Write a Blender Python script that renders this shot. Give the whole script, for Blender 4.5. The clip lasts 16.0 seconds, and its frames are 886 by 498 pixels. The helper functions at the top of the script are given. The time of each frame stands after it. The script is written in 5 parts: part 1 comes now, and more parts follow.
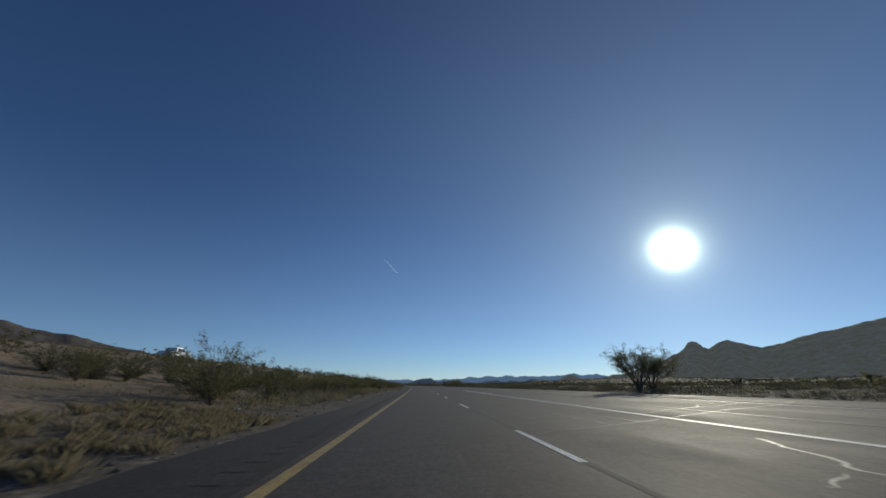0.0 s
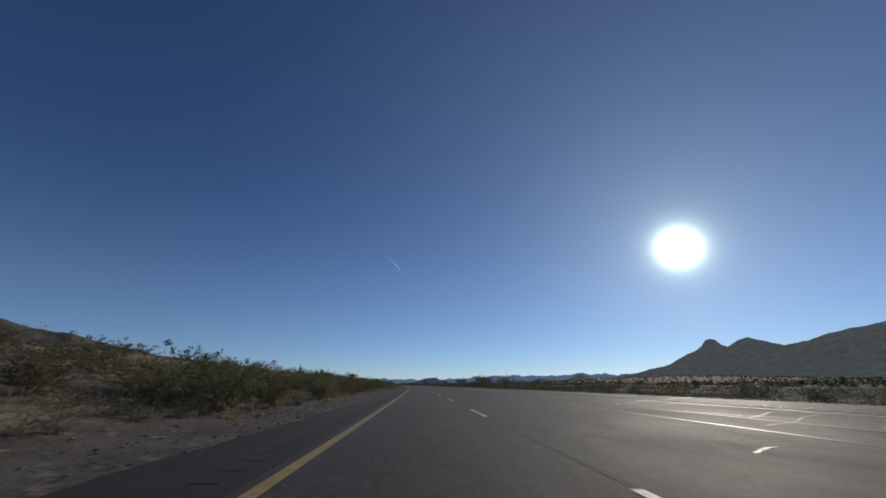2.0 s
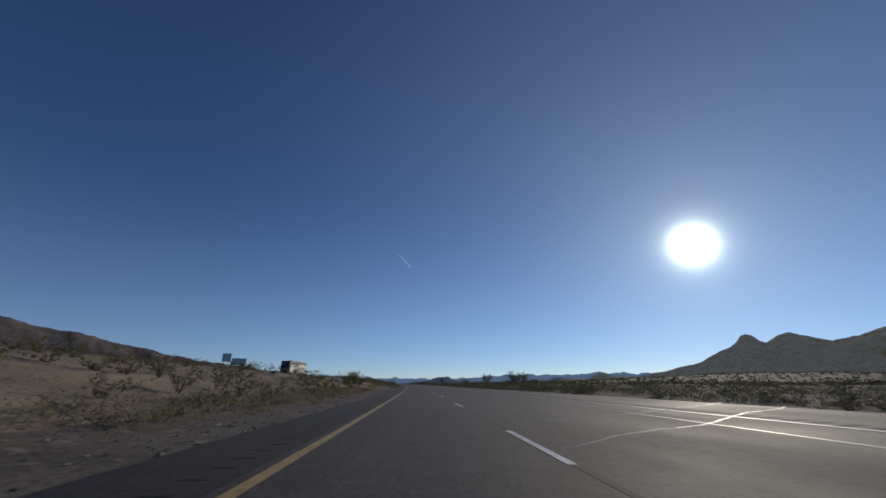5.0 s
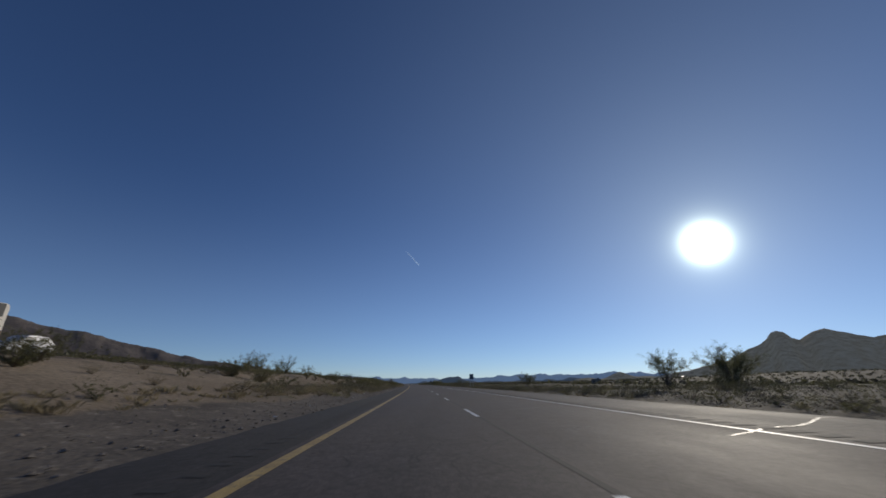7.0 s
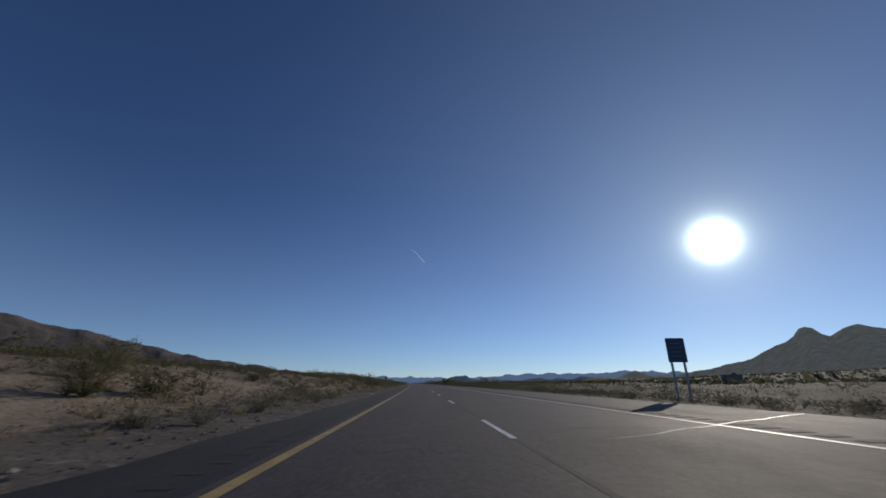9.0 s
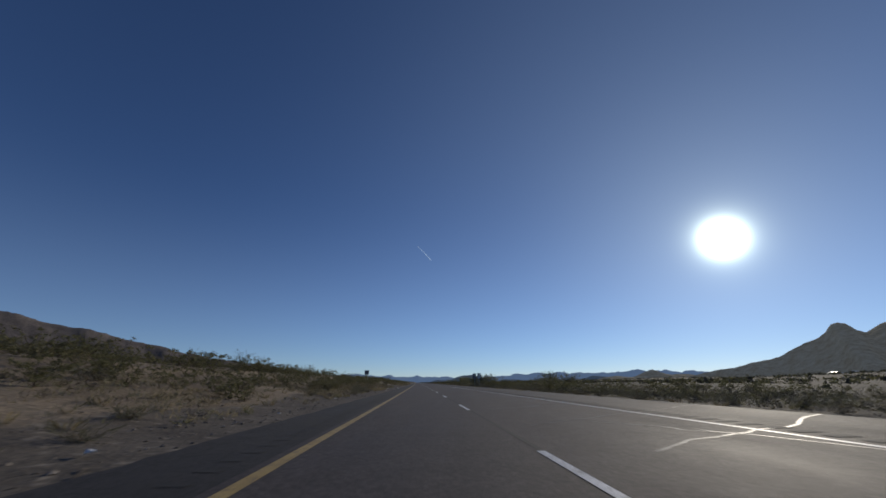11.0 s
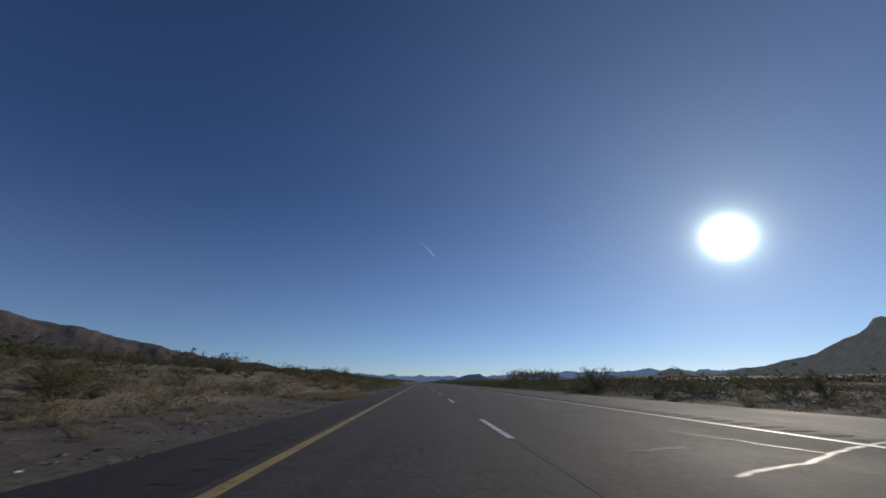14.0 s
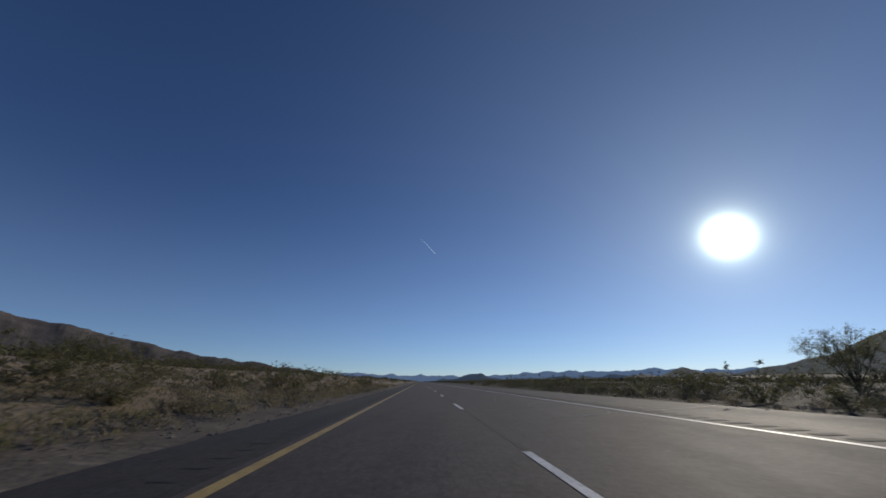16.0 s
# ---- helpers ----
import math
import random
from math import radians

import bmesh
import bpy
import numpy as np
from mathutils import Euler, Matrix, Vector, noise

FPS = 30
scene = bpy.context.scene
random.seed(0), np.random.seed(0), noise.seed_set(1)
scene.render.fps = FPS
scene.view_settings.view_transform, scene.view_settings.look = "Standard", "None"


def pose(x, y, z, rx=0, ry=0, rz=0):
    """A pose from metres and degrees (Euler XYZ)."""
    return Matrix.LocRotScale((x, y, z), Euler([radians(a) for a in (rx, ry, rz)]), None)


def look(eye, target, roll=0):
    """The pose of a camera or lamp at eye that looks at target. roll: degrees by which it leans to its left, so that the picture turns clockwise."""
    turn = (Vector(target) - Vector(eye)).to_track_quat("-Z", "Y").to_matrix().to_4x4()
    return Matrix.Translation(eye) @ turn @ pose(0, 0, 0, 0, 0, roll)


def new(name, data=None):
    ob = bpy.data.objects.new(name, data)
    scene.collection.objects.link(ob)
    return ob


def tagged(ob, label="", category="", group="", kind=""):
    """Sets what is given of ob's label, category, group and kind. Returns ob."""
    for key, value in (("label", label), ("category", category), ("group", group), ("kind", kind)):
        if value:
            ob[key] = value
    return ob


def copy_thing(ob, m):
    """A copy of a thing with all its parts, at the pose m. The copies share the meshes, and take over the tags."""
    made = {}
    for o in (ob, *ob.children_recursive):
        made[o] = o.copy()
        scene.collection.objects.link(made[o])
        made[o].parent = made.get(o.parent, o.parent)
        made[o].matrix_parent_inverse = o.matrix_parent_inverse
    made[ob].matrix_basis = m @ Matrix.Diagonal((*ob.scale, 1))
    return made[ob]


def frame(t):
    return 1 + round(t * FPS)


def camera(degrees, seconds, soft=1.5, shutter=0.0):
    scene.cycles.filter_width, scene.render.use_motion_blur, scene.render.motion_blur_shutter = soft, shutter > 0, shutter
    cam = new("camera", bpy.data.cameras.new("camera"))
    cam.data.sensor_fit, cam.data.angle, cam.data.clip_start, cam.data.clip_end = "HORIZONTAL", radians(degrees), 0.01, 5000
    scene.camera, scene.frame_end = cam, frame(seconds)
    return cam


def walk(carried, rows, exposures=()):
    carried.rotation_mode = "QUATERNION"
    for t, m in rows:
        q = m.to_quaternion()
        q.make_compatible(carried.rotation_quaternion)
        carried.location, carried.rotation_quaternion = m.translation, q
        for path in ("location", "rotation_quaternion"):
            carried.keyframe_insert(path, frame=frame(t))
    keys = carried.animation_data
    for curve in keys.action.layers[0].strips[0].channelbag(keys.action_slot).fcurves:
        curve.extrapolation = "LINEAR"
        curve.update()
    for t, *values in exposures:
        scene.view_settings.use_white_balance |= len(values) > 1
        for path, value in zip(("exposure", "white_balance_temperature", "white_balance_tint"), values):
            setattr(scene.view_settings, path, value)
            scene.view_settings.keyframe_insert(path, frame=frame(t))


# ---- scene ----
# ---------- the road's line, the camera and its drive ----------
SPEED = 39.04                     # metres a second
EYE = 0.94                        # height of the lens over the road, on a low dashboard

# heading of the road, degrees to the left of +y, along y
HEAD_Y = [-600, -60, 0, 59, 137, 273, 351, 418, 488, 566, 625, 730, 6000]
HEAD_A = [0.0, 0.0, 0.05, 0.5, 1.45, 3.7, 4.65, 5.4, 5.9, 6.05, 6.1, 6.1, 6.1]
LINE_Y = np.arange(-600.0, 6000.0, 4.0)
_a = np.interp(LINE_Y, HEAD_Y, HEAD_A)
_a = np.convolve(np.pad(_a, 12, mode="edge"), np.ones(25) / 25, mode="valid")
_x = -np.cumsum(np.tan(np.radians(_a))) * 4.0
LINE_X = _x - np.interp(0.0, LINE_Y, _x)


def road_x(y):
    """The x of the driven lane's line at y. Places are given as (d, y): d metres to the right of this line."""
    return float(np.interp(y, LINE_Y, LINE_X))


def road_a(y):
    return float(np.interp(y, LINE_Y, _a))


# seconds, metres right of the line, degrees: heading to the left of +y, pitch up, roll
DRIVE = [
    (0.0, -0.42, -3.2, 19.75, 0.0), (0.5, -0.41, -3.1, 19.75, 0.0), (1.0, -0.4, -2.9, 19.70, 0.0), (1.5, -0.38, -2.7, 19.70, 0.0),
    (2.0, -0.36, -2.5, 19.70, 0.0), (2.5, -0.33, -2.3, 19.70, 0.0), (3.0, -0.31, -2.05, 19.65, 0.0), (3.5, -0.28, -1.8, 19.65, 0.0),
    (4.0, -0.25, -1.5, 19.65, 0.0), (5.2, -0.18, -0.75, 19.60, 0.0), (6.5, -0.1, 0.15, 19.60, 0.0), (7.0, -0.08, 0.5, 19.60, 0.0),
    (7.5, -0.07, 0.75, 19.60, 0.0), (8.0, -0.06, 0.95, 19.55, 0.0), (8.5, -0.05, 1.2, 19.55, 0.0), (9.0, -0.04, 1.4, 19.50, 0.0),
    (10.2, -0.08, 2.0, 19.50, 0.0), (11.5, -0.12, 2.5, 19.40, 0.0), (12.0, -0.1, 2.6, 19.40, 0.0), (12.5, -0.09, 2.75, 19.40, 0.0),
    (13.0, -0.07, 2.8, 19.40, 0.0), (13.5, -0.05, 2.8, 19.40, 0.0), (14.0, -0.02, 2.85, 19.35, 0.0), (14.5, 0.0, 2.85, 19.30, 0.0),
    (15.0, 0.02, 2.9, 19.30, 0.0), (15.5, 0.04, 2.9, 19.30, 0.0), (16.0, 0.06, 2.9, 19.30, 0.0),
]
cam = camera(99.0, 16.0, soft=1.6, shutter=0.06)
walk(cam, [(t, pose(road_x(SPEED * t) + d, SPEED * t, EYE, 90 + up, roll, yaw)) for t, d, yaw, up, roll in DRIVE],
     exposures=[(0.0, 0.0, 6500, 2), (1.0, 0.0, 6500, 3), (2.0, 0.0, 6500, 7), (3.0, 0.0, 6500, 10), (16.0, 0.0, 6500, 10)])

# ---------- sky, sun and exposure ----------
SUN_AZ, SUN_EL = 36.0, 16.8       # degrees right of +y, and over the horizon
sun_way = Vector((math.sin(radians(SUN_AZ)) * math.cos(radians(SUN_EL)), math.cos(radians(SUN_AZ)) * math.cos(radians(SUN_EL)), math.sin(radians(SUN_EL))))
scene.view_settings.exposure = 0.0

world = bpy.data.worlds.new("desert_sky")
scene.world = world
world.use_nodes = True
wn, wl = world.node_tree.nodes, world.node_tree.links
wn.clear()
sky = wn.new("ShaderNodeTexSky")
sky.sky_type, sky.sun_disc = "NISHITA", False
sky.sun_elevation, sky.sun_rotation = radians(SUN_EL), radians(SUN_AZ)
sky.altitude, sky.air_density, sky.dust_density, sky.ozone_density = 1200, 0.8, 0.1, 4.5
back = wn.new("ShaderNodeBackground")
back.inputs["Strength"].default_value = 0.066
clear = wn.new("ShaderNodeMix")
clear.data_type, clear.blend_type = "RGBA", "MULTIPLY"
clear.inputs[0].default_value = 1.0
clear.inputs[7].default_value = (0.935, 0.955, 1.085, 1)      # clear, dry desert air
wl.new(sky.outputs[0], clear.inputs[6]), wl.new(clear.outputs[2], back.inputs["Color"])

# the glare round the sun: bright middle and a wide soft aureole
place = wn.new("ShaderNodeTexCoord")
dot = wn.new("ShaderNodeVectorMath")
dot.operation = "DOT_PRODUCT"
dot.inputs[1].default_value = sun_way
wl.new(place.outputs["Generated"], dot.inputs[0])


def sky_term(power, gain):
    a = wn.new("ShaderNodeMath")
    a.operation = "MAXIMUM"
    a.inputs[1].default_value = 0.0
    wl.new(dot.outputs["Value"], a.inputs[0])
    b = wn.new("ShaderNodeMath")
    b.operation = "POWER"
    b.inputs[1].default_value = power
    wl.new(a.outputs[0], b.inputs[0])
    c = wn.new("ShaderNodeMath")
    c.operation = "MULTIPLY"
    c.inputs[1].default_value = gain
    wl.new(b.outputs[0], c.inputs[0])
    return c.outputs[0]


def added(a, b):
    s = wn.new("ShaderNodeMath")
    s.operation = "ADD"
    wl.new(a, s.inputs[0]), wl.new(b, s.inputs[1])
    return s.outputs[0]


glow = added(added(sky_term(4, 0.07), sky_term(26, 0.09)), added(added(sky_term(160, 0.10), sky_term(700, 0.8)), sky_term(2400, 6.0)))
# pale air low over the plain
apart = wn.new("ShaderNodeSeparateXYZ")
wl.new(place.outputs["Generated"], apart.inputs[0])
low = wn.new("ShaderNodeMapRange")
low.interpolation_type = "SMOOTHERSTEP"
low.inputs["From Min"].default_value, low.inputs["From Max"].default_value = -0.05, 0.50
low.inputs["To Min"].default_value, low.inputs["To Max"].default_value = 0.055, 0.0
wl.new(apart.outputs["Z"], low.inputs["Value"])
glow = added(glow, low.outputs[0])
halo = wn.new("ShaderNodeBackground")
halo.inputs["Color"].default_value = (0.825, 0.94, 0.80, 1)
wl.new(glow, halo.inputs["Strength"])
both = wn.new("ShaderNodeAddShader")
wl.new(back.outputs[0], both.inputs[0]), wl.new(halo.outputs[0], both.inputs[1])
out = wn.new("ShaderNodeOutputWorld")
wl.new(both.outputs[0], out.inputs["Surface"])

sun_lamp = bpy.data.lights.new("sun", "SUN")
sun_lamp.energy, sun_lamp.angle, sun_lamp.color = 2.4, radians(0.55), (1.0, 0.90, 0.75)
new("sun", sun_lamp).matrix_world = look(sun_way * 100, (0, 0, 0))
# ---------- materials ----------
def material(name, rough=0.9, metal=0.0, spec=0.5):
    m = bpy.data.materials.new(name)
    m.use_nodes = True
    b = m.node_tree.nodes["Principled BSDF"]
    b.inputs["Roughness"].default_value, b.inputs["Metallic"].default_value = rough, metal
    b.inputs["Specular IOR Level"].default_value = spec
    return m, m.node_tree.nodes, m.node_tree.links, b


def noise_of(n, l, scale, detail=4.0, coords="Object", rough=0.6, stretch=None):
    c = n.new("ShaderNodeTexCoord")
    t = n.new("ShaderNodeTexNoise")
    t.inputs["Scale"].default_value, t.inputs["Detail"].default_value, t.inputs["Roughness"].default_value = scale, detail, rough
    if stretch:
        mp = n.new("ShaderNodeMapping")
        mp.inputs["Scale"].default_value = stretch
        l.new(c.outputs[coords], mp.inputs["Vector"]), l.new(mp.outputs[0], t.inputs["Vector"])
    else:
        l.new(c.outputs[coords], t.inputs["Vector"])
    return t.outputs["Fac"]


def ramp_of(n, l, fac, stops):
    r = n.new("ShaderNodeValToRGB")
    e = r.color_ramp.elements
    while len(e) < len(stops):
        e.new(0.5)
    for k, (p, c) in zip(e, stops):
        k.position, k.color = p, (*c, 1)
    l.new(fac, r.inputs[0])
    return r.outputs["Color"]


def mixed(n, l, fac, a, b, how="MIX"):
    m = n.new("ShaderNodeMix")
    m.data_type, m.blend_type = "RGBA", how
    if isinstance(fac, float):
        m.inputs["Factor"].default_value = fac
    else:
        l.new(fac, m.inputs["Factor"])
    for sock, v in ((m.inputs["A"], a), (m.inputs["B"], b)):
        if isinstance(v, tuple):
            sock_c = [s for s in m.inputs if s.name == sock.name and s.type == "RGBA"][0]
            sock_c.default_value = (*v, 1)
        else:
            sock_c = [s for s in m.inputs if s.name == sock.name and s.type == "RGBA"][0]
            l.new(v, sock_c)
    return [s for s in m.outputs if s.type == "RGBA"][0]


def bumped(n, l, b, height, strength, distance):
    k = n.new("ShaderNodeBump")
    k.inputs["Strength"].default_value, k.inputs["Distance"].default_value = strength, distance
    l.new(height, k.inputs["Height"]), l.new(k.outputs[0], b.inputs["Normal"])


def rough_colour(n, l, stops, scale, fine, detail=5.0, patch=None, stretch=None):
    """Two scales of noise: broad patches in a ramp, fine grain over it."""
    col = ramp_of(n, l, noise_of(n, l, scale, detail, stretch=stretch), stops)
    grain = noise_of(n, l, fine, 3.0)
    g = ramp_of(n, l, grain, [(0.3, (0.62, 0.62, 0.62)), (0.7, (1.25, 1.25, 1.25))])
    col = mixed(n, l, 1.0, col, g, "MULTIPLY")
    if patch:
        pf = ramp_of(n, l, noise_of(n, l, patch[0], 3.0), [(patch[1], (0, 0, 0)), (patch[2], (1, 1, 1))])
        col = mixed(n, l, pf, col, patch[3])
    return col, grain


def rough_surface(name, stops, scale, fine, rough=0.9, bump=0.3, depth=0.02, detail=5.0, patch=None, stretch=None, spec=0.5):
    m, n, l, b = material(name, rough, spec=spec)
    col, grain = rough_colour(n, l, stops, scale, fine, detail, patch, stretch)
    l.new(col, b.inputs["Base Color"])
    bumped(n, l, b, grain, bump, depth)
    return m


def desert_floor(name):
    """Tan sand that gives way to grey gravel by the road and to dark stony pavement on the eastern plain, along uneven borders."""
    m, n, l, b = material(name, 0.95, spec=0.15)
    sand, grain = rough_colour(n, l, [(0.2, (0.15, 0.117, 0.080)), (0.45, (0.245, 0.192, 0.132)), (0.62, (0.325, 0.258, 0.180)), (0.85, (0.185, 0.146, 0.100))],
                               0.10, 7.0, 7.0, (0.5, 0.56, 0.72, (0.16, 0.138, 0.096)))
    gravel, _ = rough_colour(n, l, [(0.25, (0.085, 0.072, 0.058)), (0.5, (0.14, 0.119, 0.095)), (0.75, (0.19, 0.161, 0.128))], 0.6, 18.0, 6.0, (2.6, 0.58, 0.70, (0.25, 0.215, 0.17)))
    stony, _ = rough_colour(n, l, [(0.25, (0.032, 0.028, 0.023)), (0.5, (0.050, 0.043, 0.035)), (0.8, (0.074, 0.063, 0.050))], 0.35, 9.0, 7.0)
    col = sand
    for layer, over in (("stony", stony), ("gravel", gravel)):
        a = n.new("ShaderNodeAttribute")
        a.attribute_name = layer
        k = n.new("ShaderNodeMath")
        k.operation = "MULTIPLY_ADD"
        k.inputs[1].default_value = 0.9
        l.new(noise_of(n, l, 0.8, 6.0, rough=0.7), k.inputs[0]), l.new(a.outputs["Fac"], k.inputs[2])
        col = mixed(n, l, ramp_of(n, l, k.outputs[0], [(0.82, (0, 0, 0)), (0.98, (1, 1, 1))]), col, over)
    l.new(col, b.inputs["Base Color"])
    bumped(n, l, b, grain, 0.6, 0.05)
    return m


def varied(name, low, high, rough=0.8, spec=0.3, scale=6.0, through_light=0.0):
    """Plants: colour varies from thing to thing and along the thing."""
    m, n, l, b = material(name, rough, spec=spec)
    info = n.new("ShaderNodeObjectInfo")
    add = n.new("ShaderNodeMath")
    add.operation = "ADD"
    nz = noise_of(n, l, scale, 2.0)
    half = n.new("ShaderNodeMath")
    half.operation = "MULTIPLY_ADD"
    half.inputs[1].default_value, half.inputs[2].default_value = 0.4, -0.37
    l.new(info.outputs["Random"], half.inputs[0])
    geo = n.new("ShaderNodeNewGeometry")
    isl = n.new("ShaderNodeMath")
    isl.operation = "MULTIPLY_ADD"
    isl.inputs[1].default_value = 0.35
    l.new(geo.outputs["Random Per Island"], isl.inputs[0]), l.new(half.outputs[0], isl.inputs[2])
    l.new(isl.outputs[0], add.inputs[0]), l.new(nz, add.inputs[1])
    col = ramp_of(n, l, add.outputs[0], [(0.25, low), (0.75, high)])
    l.new(col, b.inputs["Base Color"])
    if through_light:
        tr = n.new("ShaderNodeBsdfTranslucent")
        l.new(col, tr.inputs["Color"])
        mx = n.new("ShaderNodeMixShader")
        mx.inputs[0].default_value = through_light
        o = [k for k in n if k.type == "OUTPUT_MATERIAL"][0]
        l.new(b.outputs[0], mx.inputs[1]), l.new(tr.outputs[0], mx.inputs[2]), l.new(mx.outputs[0], o.inputs["Surface"])
    return m


def plain(name, colour, rough=0.5, metal=0.0, dirt=0.15, scale=3.0, spec=0.5):
    m, n, l, b = material(name, rough, metal, spec)
    f = noise_of(n, l, scale, 5.0)
    dark = tuple(c * (1 - dirt) for c in colour)
    l.new(ramp_of(n, l, f, [(0.35, dark), (0.65, colour)]), b.inputs["Base Color"])
    return m


def asphalt(name, low, high, rough, worn):
    """Aggregate grain, long wheel-worn streaks and darker oil in the lane, stains at two scales."""
    m, n, l, b = material(name, rough, spec=0.32)
    streak = noise_of(n, l, 0.9, 4.0, stretch=(1.0, 0.02, 1.0))
    blot = noise_of(n, l, 0.35, 5.0, stretch=(1.0, 0.35, 1.0))
    col = ramp_of(n, l, blot, [(0.3, low), (0.7, high)])
    col = mixed(n, l, 0.55, col, ramp_of(n, l, streak, [(0.3, tuple(c * 0.75 for c in low)), (0.7, worn)]))
    grain = noise_of(n, l, 38.0, 4.0, rough=0.75)
    speck = noise_of(n, l, 11.0, 5.0, rough=0.8)
    col = mixed(n, l, 1.0, col, ramp_of(n, l, speck, [(0.38, (0.60, 0.60, 0.60)), (0.52, (1.0, 1.0, 1.0)), (0.64, (1.40, 1.38, 1.35))]), "MULTIPLY")
    patchy = noise_of(n, l, 1.7, 6.0, rough=0.75)
    col = mixed(n, l, 1.0, col, ramp_of(n, l, patchy, [(0.32, (0.78, 0.78, 0.78)), (0.68, (1.2, 1.2, 1.2))]), "MULTIPLY")
    col = mixed(n, l, 1.0, col, ramp_of(n, l, grain, [(0.34, (0.62, 0.62, 0.62)), (0.66, (1.33, 1.33, 1.33))]), "MULTIPLY")
    # hairline crazing where the surface is oldest
    where = n.new("ShaderNodeTexCoord")
    bend = n.new("ShaderNodeMix")
    bend.data_type = "VECTOR"
    bend.inputs[0].default_value = 0.18
    warp = n.new("ShaderNodeTexNoise")
    warp.inputs["Scale"].default_value = 1.3
    l.new(where.outputs["Object"], warp.inputs["Vector"])
    l.new(where.outputs["Object"], bend.inputs[4]), l.new(warp.outputs["Color"], bend.inputs[5])
    cell = n.new("ShaderNodeTexVoronoi")
    cell.feature = "DISTANCE_TO_EDGE"
    cell.inputs["Scale"].default_value = 1.9
    l.new(bend.outputs[1], cell.inputs["Vector"])
    line = ramp_of(n, l, cell.outputs["Distance"], [(0.0, (1, 1, 1)), (0.022, (0, 0, 0))])
    area = ramp_of(n, l, noise_of(n, l, 0.22, 3.0), [(0.46, (0, 0, 0)), (0.60, (0.8, 0.8, 0.8))])
    col = mixed(n, l, mixed(n, l, 1.0, line, area, "MULTIPLY"), col, tuple(c * 0.3 for c in low))
    l.new(col, b.inputs["Base Color"])
    l.new(ramp_of(n, l, blot, [(0.3, (rough - 0.08,) * 3), (0.7, (rough + 0.08,) * 3)]), b.inputs["Roughness"])
    bumped(n, l, b, speck, 0.5, 0.015)
    return m


M_ASPHALT = asphalt("asphalt_lane", (0.061, 0.049, 0.045), (0.090, 0.075, 0.070), 0.84, (0.083, 0.068, 0.063))
M_SHOULDER = asphalt("asphalt_shoulder", (0.056, 0.048, 0.044), (0.086, 0.074, 0.069), 0.82, (0.085, 0.073, 0.067))
M_DARKSIDE = asphalt("asphalt_dark_edge", (0.031, 0.028, 0.026), (0.053, 0.048, 0.044), 0.88, (0.043, 0.039, 0.037))
M_WHITE = rough_surface("white_road_paint", [(0.3, (0.55, 0.55, 0.53)), (0.6, (0.78, 0.78, 0.76))], 1.5, 40, 0.63, 0.2, 0.004, patch=(9.0, 0.58, 0.70, (0.16, 0.155, 0.15)))
M_YELLOW = rough_surface("yellow_road_paint", [(0.3, (0.36, 0.235, 0.06)), (0.6, (0.50, 0.345, 0.10))], 1.5, 40, 0.6, 0.2, 0.004, patch=(9.0, 0.56, 0.70, (0.11, 0.095, 0.075)))
M_SEAL = plain("crack_sealant", (0.125, 0.121, 0.114), 0.60, 0.0, 0.3, 2.0, 0.5)
M_GROOVE = plain("rumble_groove", (0.022, 0.021, 0.02), 0.9, 0.0, 0.3, 4.0)
M_GROUND = desert_floor("desert_floor")
M_STONE = varied("verge_stone", (0.13, 0.112, 0.092), (0.33, 0.285, 0.235), 0.9, 0.2, 3.0)
M_HILL_DARK = rough_surface("dark_rocky_hill", [(0.25, (0.088, 0.076, 0.070)), (0.5, (0.132, 0.114, 0.104)), (0.75, (0.185, 0.158, 0.138))], 0.012, 0.12, 0.95, 0.6, 2.5, 8.0, spec=0.1)
M_LEAF = varied("creosote_leaf", (0.105, 0.104, 0.048), (0.215, 0.20, 0.10), 0.65, 0.2, 3.0, 0.45)
M_LEAF_GREY = varied("bursage_leaf", (0.14, 0.135, 0.085), (0.26, 0.24, 0.155), 0.8, 0.2, 3.0, 0.25)
M_LEAF_TREE = varied("palo_verde_leaf", (0.11, 0.115, 0.058), (0.20, 0.195, 0.105), 0.6, 0.3, 3.0, 0.55)
M_STEM = varied("bush_stem", (0.09, 0.07, 0.05), (0.19, 0.155, 0.115), 0.9, 0.2, 5.0)
M_GRASS = varied("dry_grass", (0.195, 0.16, 0.095), (0.335, 0.28, 0.17), 0.8, 0.2, 0.4, 0.4)
M_POST = plain("galvanised_post", (0.42, 0.43, 0.44), 0.45, 0.8, 0.3, 6.0)
M_SIGN_BACK = plain("sign_aluminium", (0.45, 0.46, 0.47), 0.4, 0.7, 0.25, 3.0)
M_SIGN_WHITE = plain("sign_white_sheet", (0.70, 0.71, 0.70), 0.5, 0, 0.12)
M_SIGN_BLACK = plain("sign_black", (0.02, 0.02, 0.022), 0.5, 0, 0.2)
# next four colours are darkened or muted to paint signs against the sun
M_SIGN_RED = plain("sign_red", (0.16, 0.03, 0.03), 0.5, 0, 0.2)
M_SIGN_BLUE = plain("sign_backlit_blue", (0.075, 0.105, 0.15), 0.55, 0, 0.2)
M_SIGN_PALE = plain("sign_backlit_lettering", (0.16, 0.19, 0.23), 0.55, 0, 0.2)
M_SIGN_BAND = plain("sign_backlit_red_band", (0.13, 0.10, 0.11), 0.55, 0, 0.2)
M_SIGN_GREEN = plain("sign_green", (0.01, 0.13, 0.07), 0.5, 0, 0.2)
M_CAR_WHITE = plain("white_car_paint", (0.80, 0.80, 0.79), 0.25, 0, 0.06)
